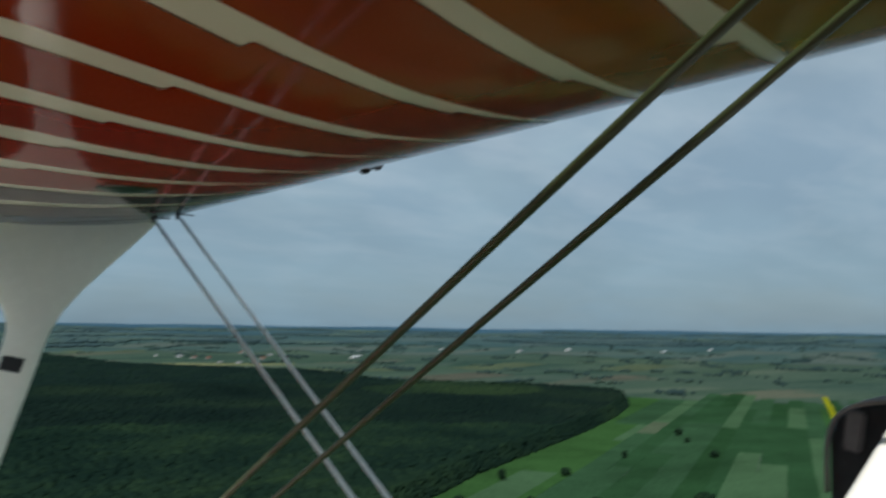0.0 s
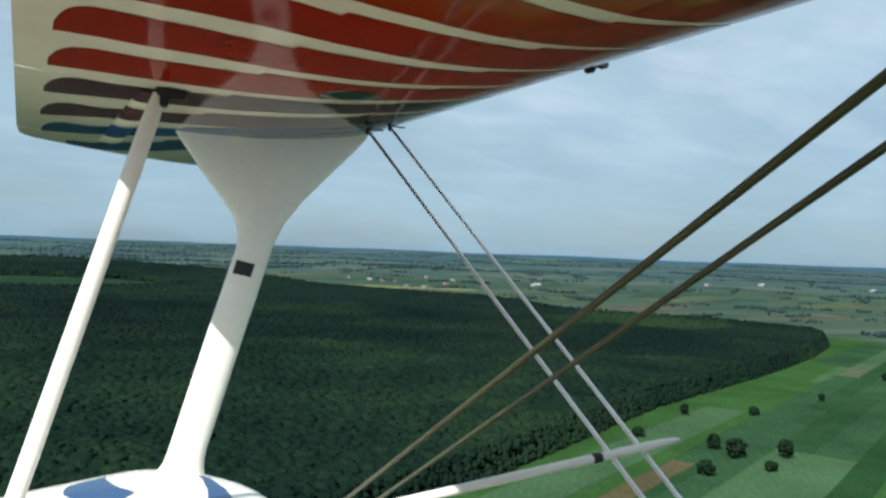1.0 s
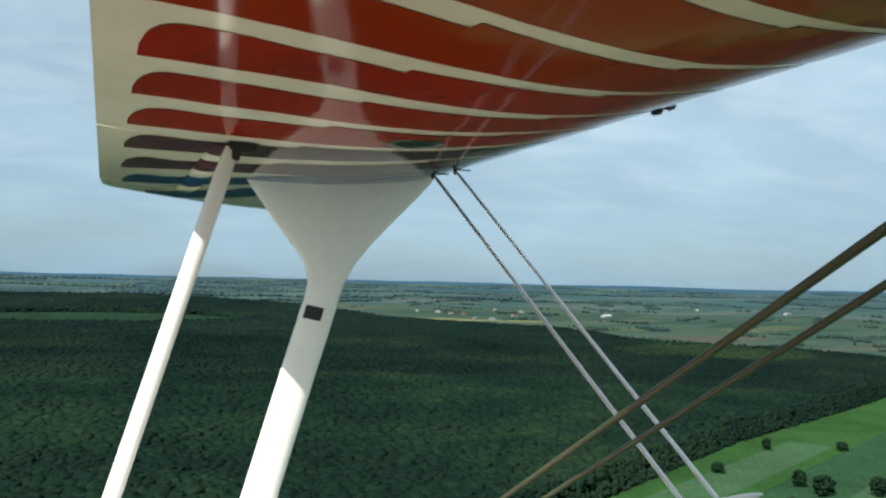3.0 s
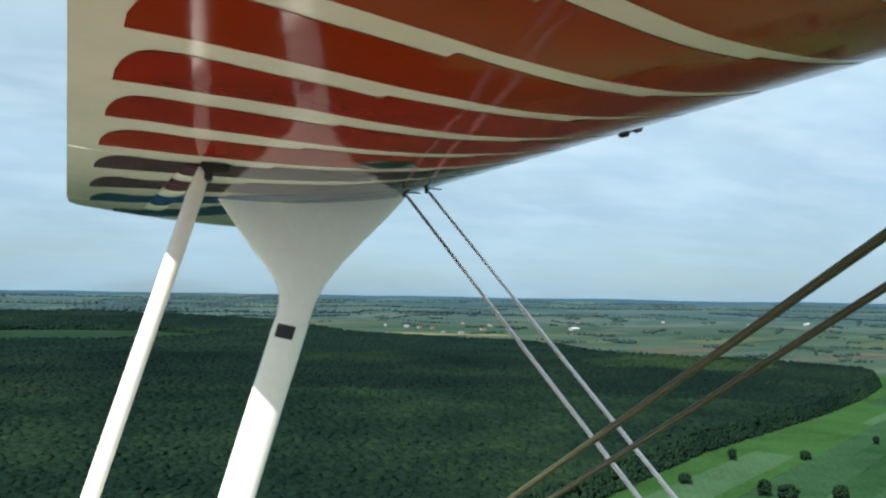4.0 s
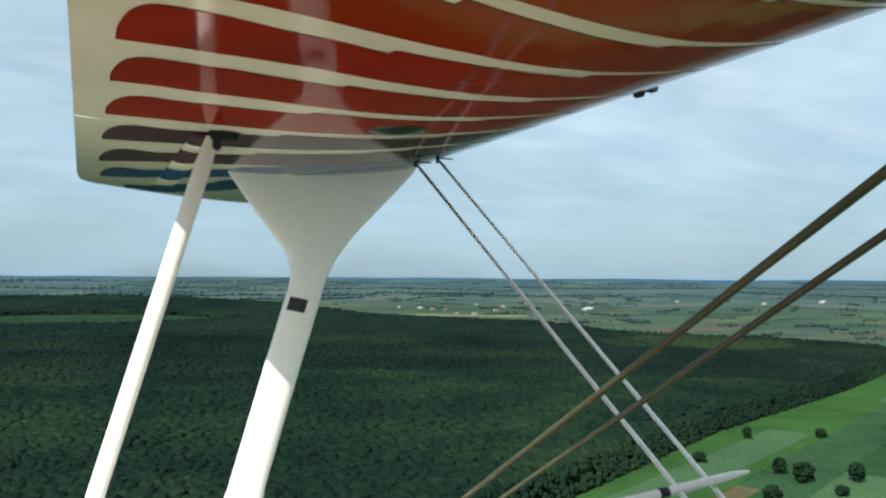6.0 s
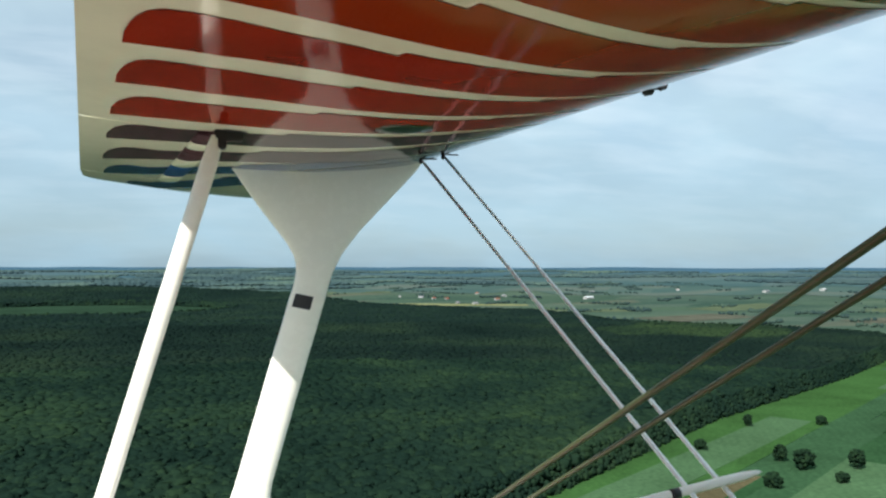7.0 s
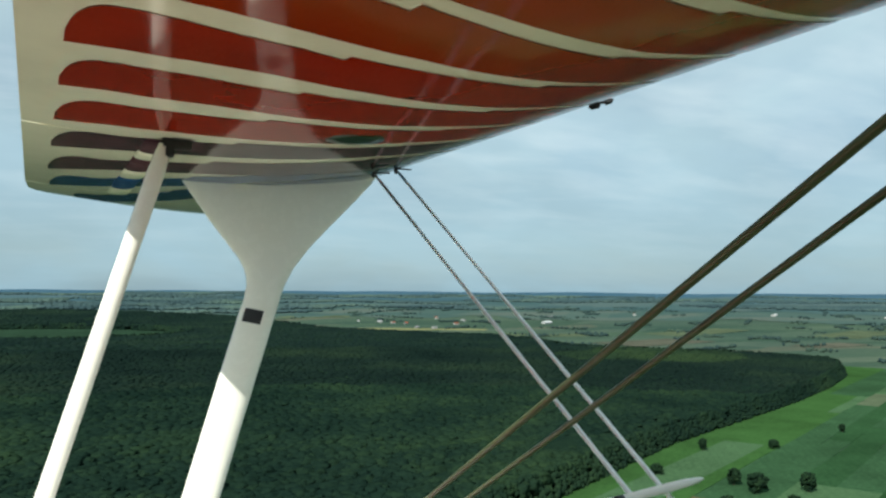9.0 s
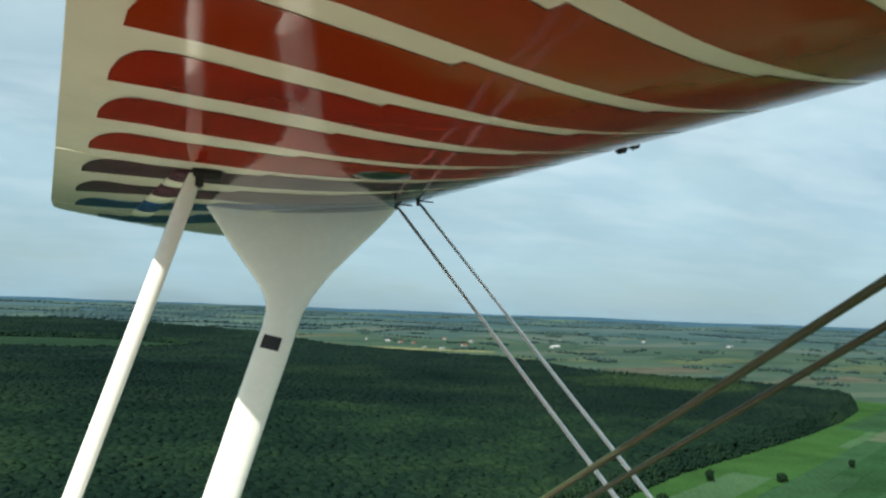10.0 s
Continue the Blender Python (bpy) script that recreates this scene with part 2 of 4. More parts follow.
def crop(name, colour, rows=0.0, turn=0.0):
    """A sown strip: colour drift, bare spots and faint drilling lines."""
    m, t, p = material(name)
    co = t.nodes.new("ShaderNodeTexCoord")
    big = node(t, "ShaderNodeTexNoise", Scale=0.014, Detail=6.0, Roughness=0.65)
    fine = node(t, "ShaderNodeTexNoise", Scale=0.35, Detail=4.0)
    for n in (big, fine):
        t.links.new(co.outputs["Object"], n.inputs["Vector"])
    r = ramp_node(t, [(0.3, tuple(c * 0.72 for c in colour)), (0.5, colour), (0.72, tuple(c * 1.25 for c in colour))])
    t.links.new(big.outputs[0], r.inputs[0])
    f = ramp_node(t, [(0.3, (0.78, 0.8, 0.8)), (0.7, (1.2, 1.18, 1.15))])
    t.links.new(fine.outputs[0], f.inputs[0])
    c = mix_rgb(t, r.outputs[0], f.outputs[0], None, "MULTIPLY", 1.0)
    if rows:
        mp = t.nodes.new("ShaderNodeMapping")
        mp.inputs["Rotation"].default_value = (0, 0, turn)
        t.links.new(co.outputs["Object"], mp.inputs["Vector"])
        w = node(t, "ShaderNodeTexWave", Scale=rows, Distortion=1.2, Detail=2.0)
        t.links.new(mp.outputs[0], w.inputs["Vector"])
        wr = ramp_node(t, [(0.0, (0.96, 0.97, 0.96)), (1.0, (1.03, 1.03, 1.02))])
        t.links.new(w.outputs[0], wr.inputs[0])
        c = mix_rgb(t, c, wr.outputs[0], None, "MULTIPLY", 1.0)
    t.links.new(c, p.inputs["Base Color"])
    p.inputs["Roughness"].default_value = 0.9
    p.inputs["Specular IOR Level"].default_value = 0.0
    return m


STRIP_TURN = -0.68


def farmland():
    """Open land: long parcels of grass, young and ripe corn and bare soil, blue-grey haze painted in."""
    m, t, p = material("farmland")
    co = t.nodes.new("ShaderNodeTexCoord")
    mp = t.nodes.new("ShaderNodeMapping")
    mp.inputs["Rotation"].default_value = (0, 0, STRIP_TURN)
    mp.inputs["Scale"].default_value = (1 / 340.0, 1 / 90.0, 1.0)
    t.links.new(co.outputs["Object"], mp.inputs["Vector"])
    v = node(t, "ShaderNodeTexVoronoi", Scale=1.0, Randomness=0.9)
    v.voronoi_dimensions = "2D"
    bend = node(t, "ShaderNodeTexNoise", Scale=0.006, Detail=3.0)
    t.links.new(co.outputs["Object"], bend.inputs["Vector"])
    off = t.nodes.new("ShaderNodeVectorMath")
    off.operation = "MULTIPLY_ADD"
    t.links.new(bend.outputs["Color"], off.inputs[0])
    off.inputs[1].default_value = (0.5, 0.9, 0.0)
    t.links.new(mp.outputs[0], off.inputs[2])
    t.links.new(off.outputs[0], v.inputs["Vector"])
    sep = t.nodes.new("ShaderNodeSeparateColor")
    t.links.new(v.outputs["Color"], sep.inputs[0])
    # parcel tones greyed towards blue in place of haze
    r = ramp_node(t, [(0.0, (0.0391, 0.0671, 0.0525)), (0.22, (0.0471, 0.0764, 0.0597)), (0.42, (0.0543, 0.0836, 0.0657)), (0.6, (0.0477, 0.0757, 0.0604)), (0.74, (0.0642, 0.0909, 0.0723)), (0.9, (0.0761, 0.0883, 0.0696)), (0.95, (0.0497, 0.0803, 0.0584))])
    r.color_ramp.interpolation = "CONSTANT"
    t.links.new(sep.outputs[0], r.inputs[0])
    big = node(t, "ShaderNodeTexNoise", Scale=0.0016, Detail=6.0, Roughness=0.6)
    t.links.new(co.outputs["Object"], big.inputs["Vector"])
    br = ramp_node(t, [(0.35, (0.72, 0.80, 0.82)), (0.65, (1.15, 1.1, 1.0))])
    t.links.new(big.outputs[0], br.inputs[0])
    fine = node(t, "ShaderNodeTexNoise", Scale=0.05, Detail=8.0, Roughness=0.7)
    t.links.new(co.outputs["Object"], fine.inputs["Vector"])
    fr = ramp_node(t, [(0.3, (0.8, 0.82, 0.8)), (0.7, (1.18, 1.16, 1.12))])
    t.links.new(fine.outputs[0], fr.inputs[0])
    a = mix_rgb(t, r.outputs[0], br.outputs[0], None, "MULTIPLY", 1.0)
    b = mix_rgb(t, a, fr.outputs[0], None, "MULTIPLY", 1.0)
    t.links.new(b, p.inputs["Base Color"])
    p.inputs["Roughness"].default_value = 0.95
    p.inputs["Specular IOR Level"].default_value = 0.0
    return m


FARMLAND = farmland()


# ---------------------------------------------------------------- mesh helpers
def mesh_from(name, verts, faces, mat, smooth=True):
    me = bpy.data.meshes.new(name)
    me.from_pydata([tuple(v) for v in verts], [], [tuple(f) for f in faces])
    me.materials.append(mat)
    me.polygons.foreach_set("use_smooth", [smooth] * len(me.polygons))
    me.update()
    return me


def part_mesh(name, verts, faces, mat, parent=None, label="", smooth=True):
    ob = new(name, mesh_from(name, verts, faces, mat, smooth))
    if parent is not None:
        ob.parent = parent
    if label:
        ob["label"] = label
    return ob


def part(name, bm, mat, parent=None, label="", smooth=False):
    me = bpy.data.meshes.new(name)
    bmesh.ops.recalc_face_normals(bm, faces=bm.faces)
    bm.to_mesh(me)
    bm.free()
    me.materials.append(mat)
    me.polygons.foreach_set("use_smooth", [smooth] * len(me.polygons))
    ob = new(name, me)
    if parent is not None:
        ob.parent = parent
    if label:
        ob["label"] = label
    return ob


def grid_faces(rows, cols, close=False):
    out = []
    for i in range(rows - 1):
        for j in range(cols if close else cols - 1):
            k = (j + 1) % cols
            out.append((i * cols + j, i * cols + k, (i + 1) * cols + k, (i + 1) * cols + j))
    return out


def loft(rings):
    """Closed rings of equal length joined into a capped tube."""
    n = len(rings[0])
    verts = [v for r in rings for v in r]
    faces = grid_faces(len(rings), n, True)
    faces.append(tuple(range(n))[::-1])
    faces.append(tuple(range((len(rings) - 1) * n, len(rings) * n)))
    return verts, faces


def tube(p0, p1, wide, thick, wide_dir, stations=((0, 1), (1, 1)), n=14):
    """A streamlined bar from p0 to p1; stations: (place along it, size factor)."""
    p0, p1 = Vector(p0), Vector(p1)
    ax = (p1 - p0).normalized()
    w = Vector(wide_dir)
    w = (w - ax * w.dot(ax)).normalized()
    d = ax.cross(w)
    # short bays keep the long thin faces well shaped
    bay = max(0.03, 6.0 * min(wide, thick))
    full = [stations[0]]
    for (s0, k0), (s1, k1) in zip(stations, stations[1:]):
        m = max(1, int((p1 - p0).length * (s1 - s0) / bay))
        full += [(s0 + (s1 - s0) * i / m, k0 + (k1 - k0) * i / m) for i in range(1, m + 1)]
    rings = []
    for s, k in full:
        c = p0.lerp(p1, s)
        rings.append([c + w * (wide * k * math.cos(a)) + d * (thick * k * math.sin(a)) for a in (2 * math.pi * i / n for i in range(n))])
    return loft(rings)


def lerp_table(x, table):
    if x <= table[0][0]:
        return table[0][1]
    for (a, va), (b, vb) in zip(table, table[1:]):
        if x <= b:
            return va + (vb - va) * (x - a) / (b - a)
    return table[-1][1]


def sharpen(ob, degrees=42):
    """Mark the folds of a mesh as sharp edges."""
    bm = bmesh.new()
    bm.from_mesh(ob.data)
    bmesh.ops.recalc_face_normals(bm, faces=bm.faces)
    for e in bm.edges:
        if len(e.link_faces) == 2 and e.calc_face_angle(0) > radians(degrees):
            e.smooth = False
    for q in bm.faces:
        q.smooth = True
    bm.to_mesh(ob.data)
    bm.free()


# ---------------------------------------------------------------- ground
EYE_HEIGHT = 120.0
GROUND = -EYE_HEIGHT


def swell(x, y):
    """Land height: flat below, gently rising into low hills far out."""
    d = math.hypot(x, y)
    k = min(1.0, max(0.0, (d - 2300.0) / 2550.0))
    k = k * k * (3 - 2 * k) * 0.55 + 0.45 * k
    hills = noise.fractal(Vector((x / 900.0, y / 900.0, 0.3)), 1.0, 2.0, 4) * 16.0
    return k * 100.0 + hills * min(1.0, max(0.0, (d - 1900.0) / 1200.0))


def build_ground():
    radii = [0, 60, 150, 300, 500, 800, 1200, 1600, 1900] + [2100 + 110 * i for i in range(26)]
    n = 220
    verts, faces = [(0, 0, GROUND)], []
    for r in radii[1:]:
        for i in range(n):
            a = 2 * math.pi * i / n
            x, y = r * math.sin(a), r * math.cos(a)
            verts.append((x, y, GROUND + swell(x, y)))
    for i in range(n):
        faces.append((0, 1 + (i + 1) % n, 1 + i))
    for k in range(len(radii) - 2):
        a, b = 1 + k * n, 1 + (k + 1) * n
        for i in range(n):
            j = (i + 1) % n
            faces.append((a + i, a + j, b + j, b + i))
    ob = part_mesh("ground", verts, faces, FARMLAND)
    return tagged(ob, "patchwork farmland of green and tan parcels reaching the hazy horizon", "ground", kind="structure")


build_ground()

# outline of the wood on the plan
WOOD = [(-900, 150), (40, 290), (113, 340), (140, 356), (181, 382), (238, 422), (312, 474), (388, 526), (514, 596), (658, 677), (816, 777),
        (940, 868), (1035, 958), (1066, 1012), (1046, 1095), (1010, 1200), (910, 1281), (807, 1422), (830, 1700), (832, 1875), (630, 2025), (519, 2229), (395, 2505), (282, 2900), (-73, 3150), (-478, 3250), (-1500, 3200), (-2400, 1700)]


def inside(x, y, poly):
    hit = np.zeros(x.shape, bool)
    for (ax, ay), (bx, by) in zip(poly, poly[1:] + poly[:1]):
        cross = (ay > y) != (by > y)
        at = (bx - ax) * (y - ay) / (by - ay if by != ay else 1e-9) + ax
        hit ^= cross & (x < at)
    return hit


def ico(level):
    bm = bmesh.new()
    bmesh.ops.create_icosphere(bm, subdivisions=level, radius=1.0)
    v = np.array([tuple(p.co) for p in bm.verts])
    f = np.array([[q.index for q in p.verts] for p in bm.faces])
    bm.free()
    return v, f


def crowns(name, centres, width, height, level, mat, rough, rng):
    """Many ragged tree crowns in one mesh."""
    v, f = ico(level)
    n = len(centres)
    jit = 1 + rng.uniform(-rough, rough, (n, len(v), 1))
    turn = rng.uniform(0, 2 * np.pi, n)
    c, s = np.cos(turn)[:, None], np.sin(turn)[:, None]
    p = v[None] * jit
    x, y = p[..., 0] * c - p[..., 1] * s, p[..., 0] * s + p[..., 1] * c
    z = p[..., 2]
    q = np.stack([x * width[:, None], y * width[:, None], z * height[:, None]], -1) + centres[:, None]
    faces = (f[None] + (np.arange(n) * len(v))[:, None, None]).reshape(-1, 3)
    me = bpy.data.meshes.new(name)
    me.vertices.add(n * len(v))
    me.vertices.foreach_set("co", q.reshape(-1).astype(np.float32))
    m = len(faces)
    me.loops.add(m * 3)
    me.loops.foreach_set("vertex_index", faces.reshape(-1).astype(np.int32))
    me.polygons.add(m)
    me.polygons.foreach_set("loop_start", (np.arange(m) * 3).astype(np.int32))
    me.update(calc_edges=True)
    me.materials.append(mat)
    return new(name, me)


def lobed(level, seed):
    """A crown with leafy lobes; several of these are turned and mixed."""
    v, f = ico(level)
    r = np.array([1 + 0.42 * noise.noise(Vector(p) * 1.7 + Vector((seed * 3.1, 0, 0))) + 0.40 * noise.noise(Vector(p) * 3.8 + Vector((0, seed * 5.7, 0))) for p in v])
    return v * r[:, None], f


def stand_of_crowns(name, centres, width, height, level, mat, rng, kinds=10):
    """A stand of rounded crowns in one mesh, with smooth leafy domes."""
    shapes = [lobed(level, k) for k in range(kinds)]
    f = shapes[0][1]
    v = np.stack([q[0] for q in shapes])[rng.integers(0, kinds, len(centres))]
    n, m = len(centres), v.shape[1]
    turn = rng.uniform(0, 2 * np.pi, n)
    c, s = np.cos(turn)[:, None], np.sin(turn)[:, None]
    x, y = v[..., 0] * c - v[..., 1] * s, v[..., 0] * s + v[..., 1] * c
    q = np.stack([x * width[:, None], y * width[:, None], v[..., 2] * height[:, None]], -1) + centres[:, None]
    faces = (f[None] + (np.arange(n) * m)[:, None, None]).reshape(-1, 3)
    me = bpy.data.meshes.new(name)
    me.vertices.add(n * m)
    me.vertices.foreach_set("co", q.reshape(-1).astype(np.float32))
    k = len(faces)
    me.loops.add(k * 3)
    me.loops.foreach_set("vertex_index", faces.reshape(-1).astype(np.int32))
    me.polygons.add(k)
    me.polygons.foreach_set("loop_start", (np.arange(k) * 3).astype(np.int32))
    me.polygons.foreach_set("use_smooth", np.ones(k, bool))
    me.update(calc_edges=True)
    me.materials.append(mat)
    return new(name, me)


def scatter(rng, spacing, near, far, az0, az1):
    """Jittered places in a ring sector round the eye."""
    span = far * 1.02
    gx = np.arange(-span, span, spacing)
    gy = np.arange(0, span, spacing)
    x, y = np.meshgrid(gx, gy)
    x, y = x.ravel() + rng.uniform(-.6, .6, x.size) * spacing, y.ravel() + rng.uniform(-.6, .6, y.size) * spacing
    d, a = np.hypot(x, y), np.degrees(np.arctan2(x, y))
    k = (d >= near) & (d < far) & (a > az0) & (a < az1)
    return x[k], y[k]


def glade(x, y):
    """A long meadow inside the wood."""
    return ((x + 360) / 430) ** 2 + ((y - 2200) / 290) ** 2 < 1


def canopy(x, y):
    """How the roof of the wood swells above or below its usual height."""
    return 2.6 * noise.noise(Vector((x / 110.0, y / 110.0, 2.2))) + 1.9 * noise.noise(Vector((x / 46.0, y / 46.0, 3.4)))


def plantation(x, y):
    """A younger stand near the far end of the wood, with a ragged border."""
    u, v = (x - 830) * 0.80 + (y - 1190) * 0.60, (y - 1190) * 0.80 - (x - 830) * 0.60
    rag = np.array([noise.noise(Vector((a / 90.0, b / 90.0, 9.0))) for a, b in zip(x, y)])
    return (u / 210) ** 2 + (v / 150) ** 2 < 1 + 0.7 * rag


def build_forest():
    rng = np.random.default_rng(5)
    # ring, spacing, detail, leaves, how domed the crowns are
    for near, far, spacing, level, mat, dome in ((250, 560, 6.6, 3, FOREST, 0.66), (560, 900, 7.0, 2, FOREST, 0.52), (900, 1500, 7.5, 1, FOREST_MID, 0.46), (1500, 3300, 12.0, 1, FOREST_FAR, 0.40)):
        x, y = scatter(rng, spacing, near, far, -30, 58)
        # crowns stand a little inside the outline
        k = inside(x + 3.4, y - 5.5, WOOD) & ~glade(x, y)
        x, y = x[k], y[k]
        w = spacing * rng.uniform(0.40, 1.05, x.size)
        h = w * dome * rng.uniform(0.75, 1.25, x.size)
        base = np.array([swell(a, b) for a, b in zip(x, y)]) if far > 1900 else np.zeros(x.size)
        top = 14.2 + np.array([canopy(a, b) for a, b in zip(x, y)]) + rng.uniform(-1.3, 1.3, x.size) * dome
        z = GROUND + base + top - h
        young = plantation(x, y)
        at = np.stack([x, y, z], -1)
        for pick, leaves, label in ((~young, mat, "dense dark green broadleaf wood of packed rounded crowns"), (young, FOREST_YOUNG, "lighter green young plantation inside the dark wood")):
            if pick.any():
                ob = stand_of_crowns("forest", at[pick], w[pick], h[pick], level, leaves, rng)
                tagged(ob, label, "forest", kind="stuff")
    # shrubs and low boughs down the wood's edge
    pts = []
    for (ax, ay), (bx, by) in zip(WOOD[1:18], WOOD[2:19]):
        n = int(math.hypot(bx - ax, by - ay) / 0.25)
        for i in range(n):
            k = rng.random()
            d = math.hypot(bx - ax, by - ay)
            o = rng.uniform(-3.0, 7.5)
            pts.append((ax + (bx - ax) * k - o * (by - ay) / d, ay + (by - ay) * k + o * (bx - ax) / d, 1.0 + (o + 3.0) * 1.30 + rng.uniform(-1.0, 1.0)))
    p = np.array(pts)
    w = rng.uniform(1.0, 2.3, len(p))
    # the same round the glade, coarser
    rim = []
    for _ in range(2600):
        a, o = rng.uniform(0, 2 * math.pi), rng.uniform(-10.0, 12.0)
        x, y = -360 + (430 + o) * math.cos(a), 2200 + (290 + o) * math.sin(a)
        rim.append((x, y, swell(x, y) + 1.5 + (o + 10.0) * 0.55))
    p = np.concatenate([p, np.array(rim)])
    w = np.concatenate([w, rng.uniform(3.5, 5.5, len(rim))])
    ob = crowns("wood_edge", p + np.array([0, 0, GROUND]), w, w * rng.uniform(.8, 1.2, len(p)), 1, FOREST, 0.3, rng)
    tagged(ob, "ragged shrubs and low boughs along the edge of the wood", "shrubs", kind="stuff")
    # shaded body of the wood below the crowns, so that no light ground shows through
    cell = 17.0
    gx, gy = np.meshgrid(np.arange(-2400, 1200, cell), np.arange(130, 3300, cell))
    gx, gy = gx.ravel(), gy.ravel()
    k = np.ones(gx.size, bool)
    for dx in (-0.5, 0.5):
        for dy in (-0.5, 0.5):
            k &= inside(gx + dx * cell, gy + dy * cell, WOOD) & ~glade(gx + dx * cell, gy + dy * cell)
    verts, faces, at = [], [], {}
    for x, y in zip(gx[k], gy[k]):
        ring = []
        for dx, dy in ((-.5, -.5), (.5, -.5), (.5, .5), (-.5, .5)):
            q = (round((x + dx * cell) * 10), round((y + dy * cell) * 10))
            if q not in at:
                at[q] = len(verts)
                verts.append((q[0] / 10, q[1] / 10, GROUND + swell(q[0] / 10, q[1] / 10) + canopy(q[0] / 10, q[1] / 10) + 12.6))
            ring.append(at[q])
        faces.append(tuple(ring))
    # outermost corners slope to the ground
    share = [0] * len(verts)
    for q in faces:
        for i in q:
            share[i] += 1
    verts = [(x, y, z if n == 4 else z - 11.6) for (x, y, z), n in zip(verts, share)]
    # its rim, following the outline a few metres inside
    line = [Vector((x, y, 0)) for x, y in WOOD[1:20]]
    first = len(verts)
    for i, p in enumerate(line):
        d = (line[min(i + 1, len(line) - 1)] - line[max(i - 1, 0)]).normalized()
        for o, z in ((0.5, 0.5), (7.0, 9.6), (48.0, 12.5)):
            q = p + Vector((-d.y, d.x, 0)) * o
            verts.append((q.x, q.y, GROUND + swell(q.x, q.y) + z))
    for i in range(len(line) - 1):
        k = first + 3 * i
        faces += [(k, k + 3, k + 4, k + 1), (k + 1, k + 4, k + 5, k + 2)]
    ob = part_mesh("undergrowth", verts, faces, FOREST, smooth=False)
    tagged(ob, "dark shaded undergrowth filling the wood below its crowns", "undergrowth", kind="stuff")


build_forest()


# ---------------------------------------------------------------- fields beside the wood
ALONG, ACROSS = Vector((0.849, 0.528, 0)), Vector((0.528, -0.849, 0))
EDGE0 = Vector((140.0, 356.0, 0))
GRASS_BRIGHT = crop("bright_grass", (0.030, 0.074, 0.022))
GRASS_LIGHT = crop("pale_green_corn", (0.046, 0.090, 0.044), 0.06, 0.56)
GRASS_MID = crop("mid_green_corn", (0.021, 0.054, 0.023), 0.05, 0.56)
GRASS_GREY = crop("grey_green_corn", (0.027, 0.063, 0.030), 0.05, 0.56)
GRASS_DARK = crop("dark_green_beet", (0.018, 0.048, 0.019), 0.08, 0.56)
SOIL = crop("tan_soil", (0.078, 0.068, 0.038), 0.12, 0.56)
RAPE = crop("yellow_rape", (0.23, 0.23, 0.008))
MEADOW = crop("sunlit_meadow", (0.150, 0.160, 0.080))
CLEARING = crop("rough_clearing", (0.017, 0.036, 0.022))
STUBBLE = crop("dry_stubble", (0.073, 0.076, 0.058))
STRAW = crop("pale_meadow", (0.068, 0.090, 0.054))


EDGE_LINE = [((Vector((x, y, 0)) - EDGE0).dot(ALONG), (Vector((x, y, 0)) - EDGE0).dot(ACROSS)) for x, y in WOOD[1:14]]


def edge_gap(s):
    """How far the wood's edge lies from its straight line, at s metres along it."""
    return lerp_table(s, EDGE_LINE)


def field(s0, s1, o0, o1, mat, label, lift=0.35, slant=0.0):
    """One parcel between two distances along the wood and two offsets from it."""
    verts = []
    n_bays = 24 if o0 < 10 else 6
    for s in steps(s0, s1 + 0.8, n_bays):
        for k, o in enumerate((o0, o1 + 0.8)):
            q = EDGE0 + ALONG * (s + slant * o) + ACROSS * (o + (edge_gap(s) if k == 0 and o < 10 else 0))
            wob = 1.6 * noise.noise(Vector((q.x / 40, q.y / 40, k)))
            q += ACROSS * wob
            for z in (0.0, lift):
                verts.append((q.x, q.y, GROUND + z))
    n = 4
    faces = []
    for i in range(n_bays):
        a, b = i * n, (i + 1) * n
        faces += [(a + 1, a + 3, b + 3, b + 1), (a, a + 1, b + 1, b), (a + 3, a + 2, b + 2, b + 3)]
    faces += [(0, 2, 3, 1), (n_bays * n, n_bays * n + 1, n_bays * n + 3, n_bays * n + 2)]
    ob = part_mesh("field", verts, faces, mat, None, "", False)
    return tagged(ob, label, "field", "field strips beside the wood", "structure")


def steps(a, b, n):
    return [a + (b - a) * i / n for i in range(n + 1)]


PARCELS = [
    (-260, 1130, -6, 15, GRASS_BRIGHT), (-260, 340, 15.4, 46, GRASS_LIGHT), (340, 720, 15.4, 46, GRASS_BRIGHT), (720, 1130, 15.4, 58, GRASS_GREY),
    (-260, 560, 46.4, 58, GRASS_BRIGHT), (560, 720, 46.4, 58, GRASS_LIGHT), (-260, 150, 58.4, 72, SOIL), (150, 640, 58.4, 80, GRASS_GREY), (-260, 150, 72.4, 80, GRASS_MID),
    (640, 760, 58.4, 92, STRAW), (760, 1130, 58.4, 92, GRASS_LIGHT),
]
strip_rng = random.Random(11)
TONES = [GRASS_GREY, GRASS_MID, GRASS_LIGHT, GRASS_GREY, GRASS_DARK, GRASS_MID, GRASS_BRIGHT, GRASS_GREY, GRASS_LIGHT, GRASS_MID, GRASS_GREY]
offset = 80.4
while offset < 520:
    wide = strip_rng.uniform(11, 25)
    end = strip_rng.uniform(1150, 1420)
    s0, last = -320.0, None
    while s0 < end - 70:
        s1 = min(end, s0 + strip_rng.uniform(210, 760))
        tone = strip_rng.choice([m for m in TONES if m is not last])
        PARCELS.append((s0, s1, offset, offset + wide, tone))
        last, s0 = tone, s1 + 0.4
    offset += wide + 0.4
PARCELS.append((900, 1330, 279, 287, RAPE))
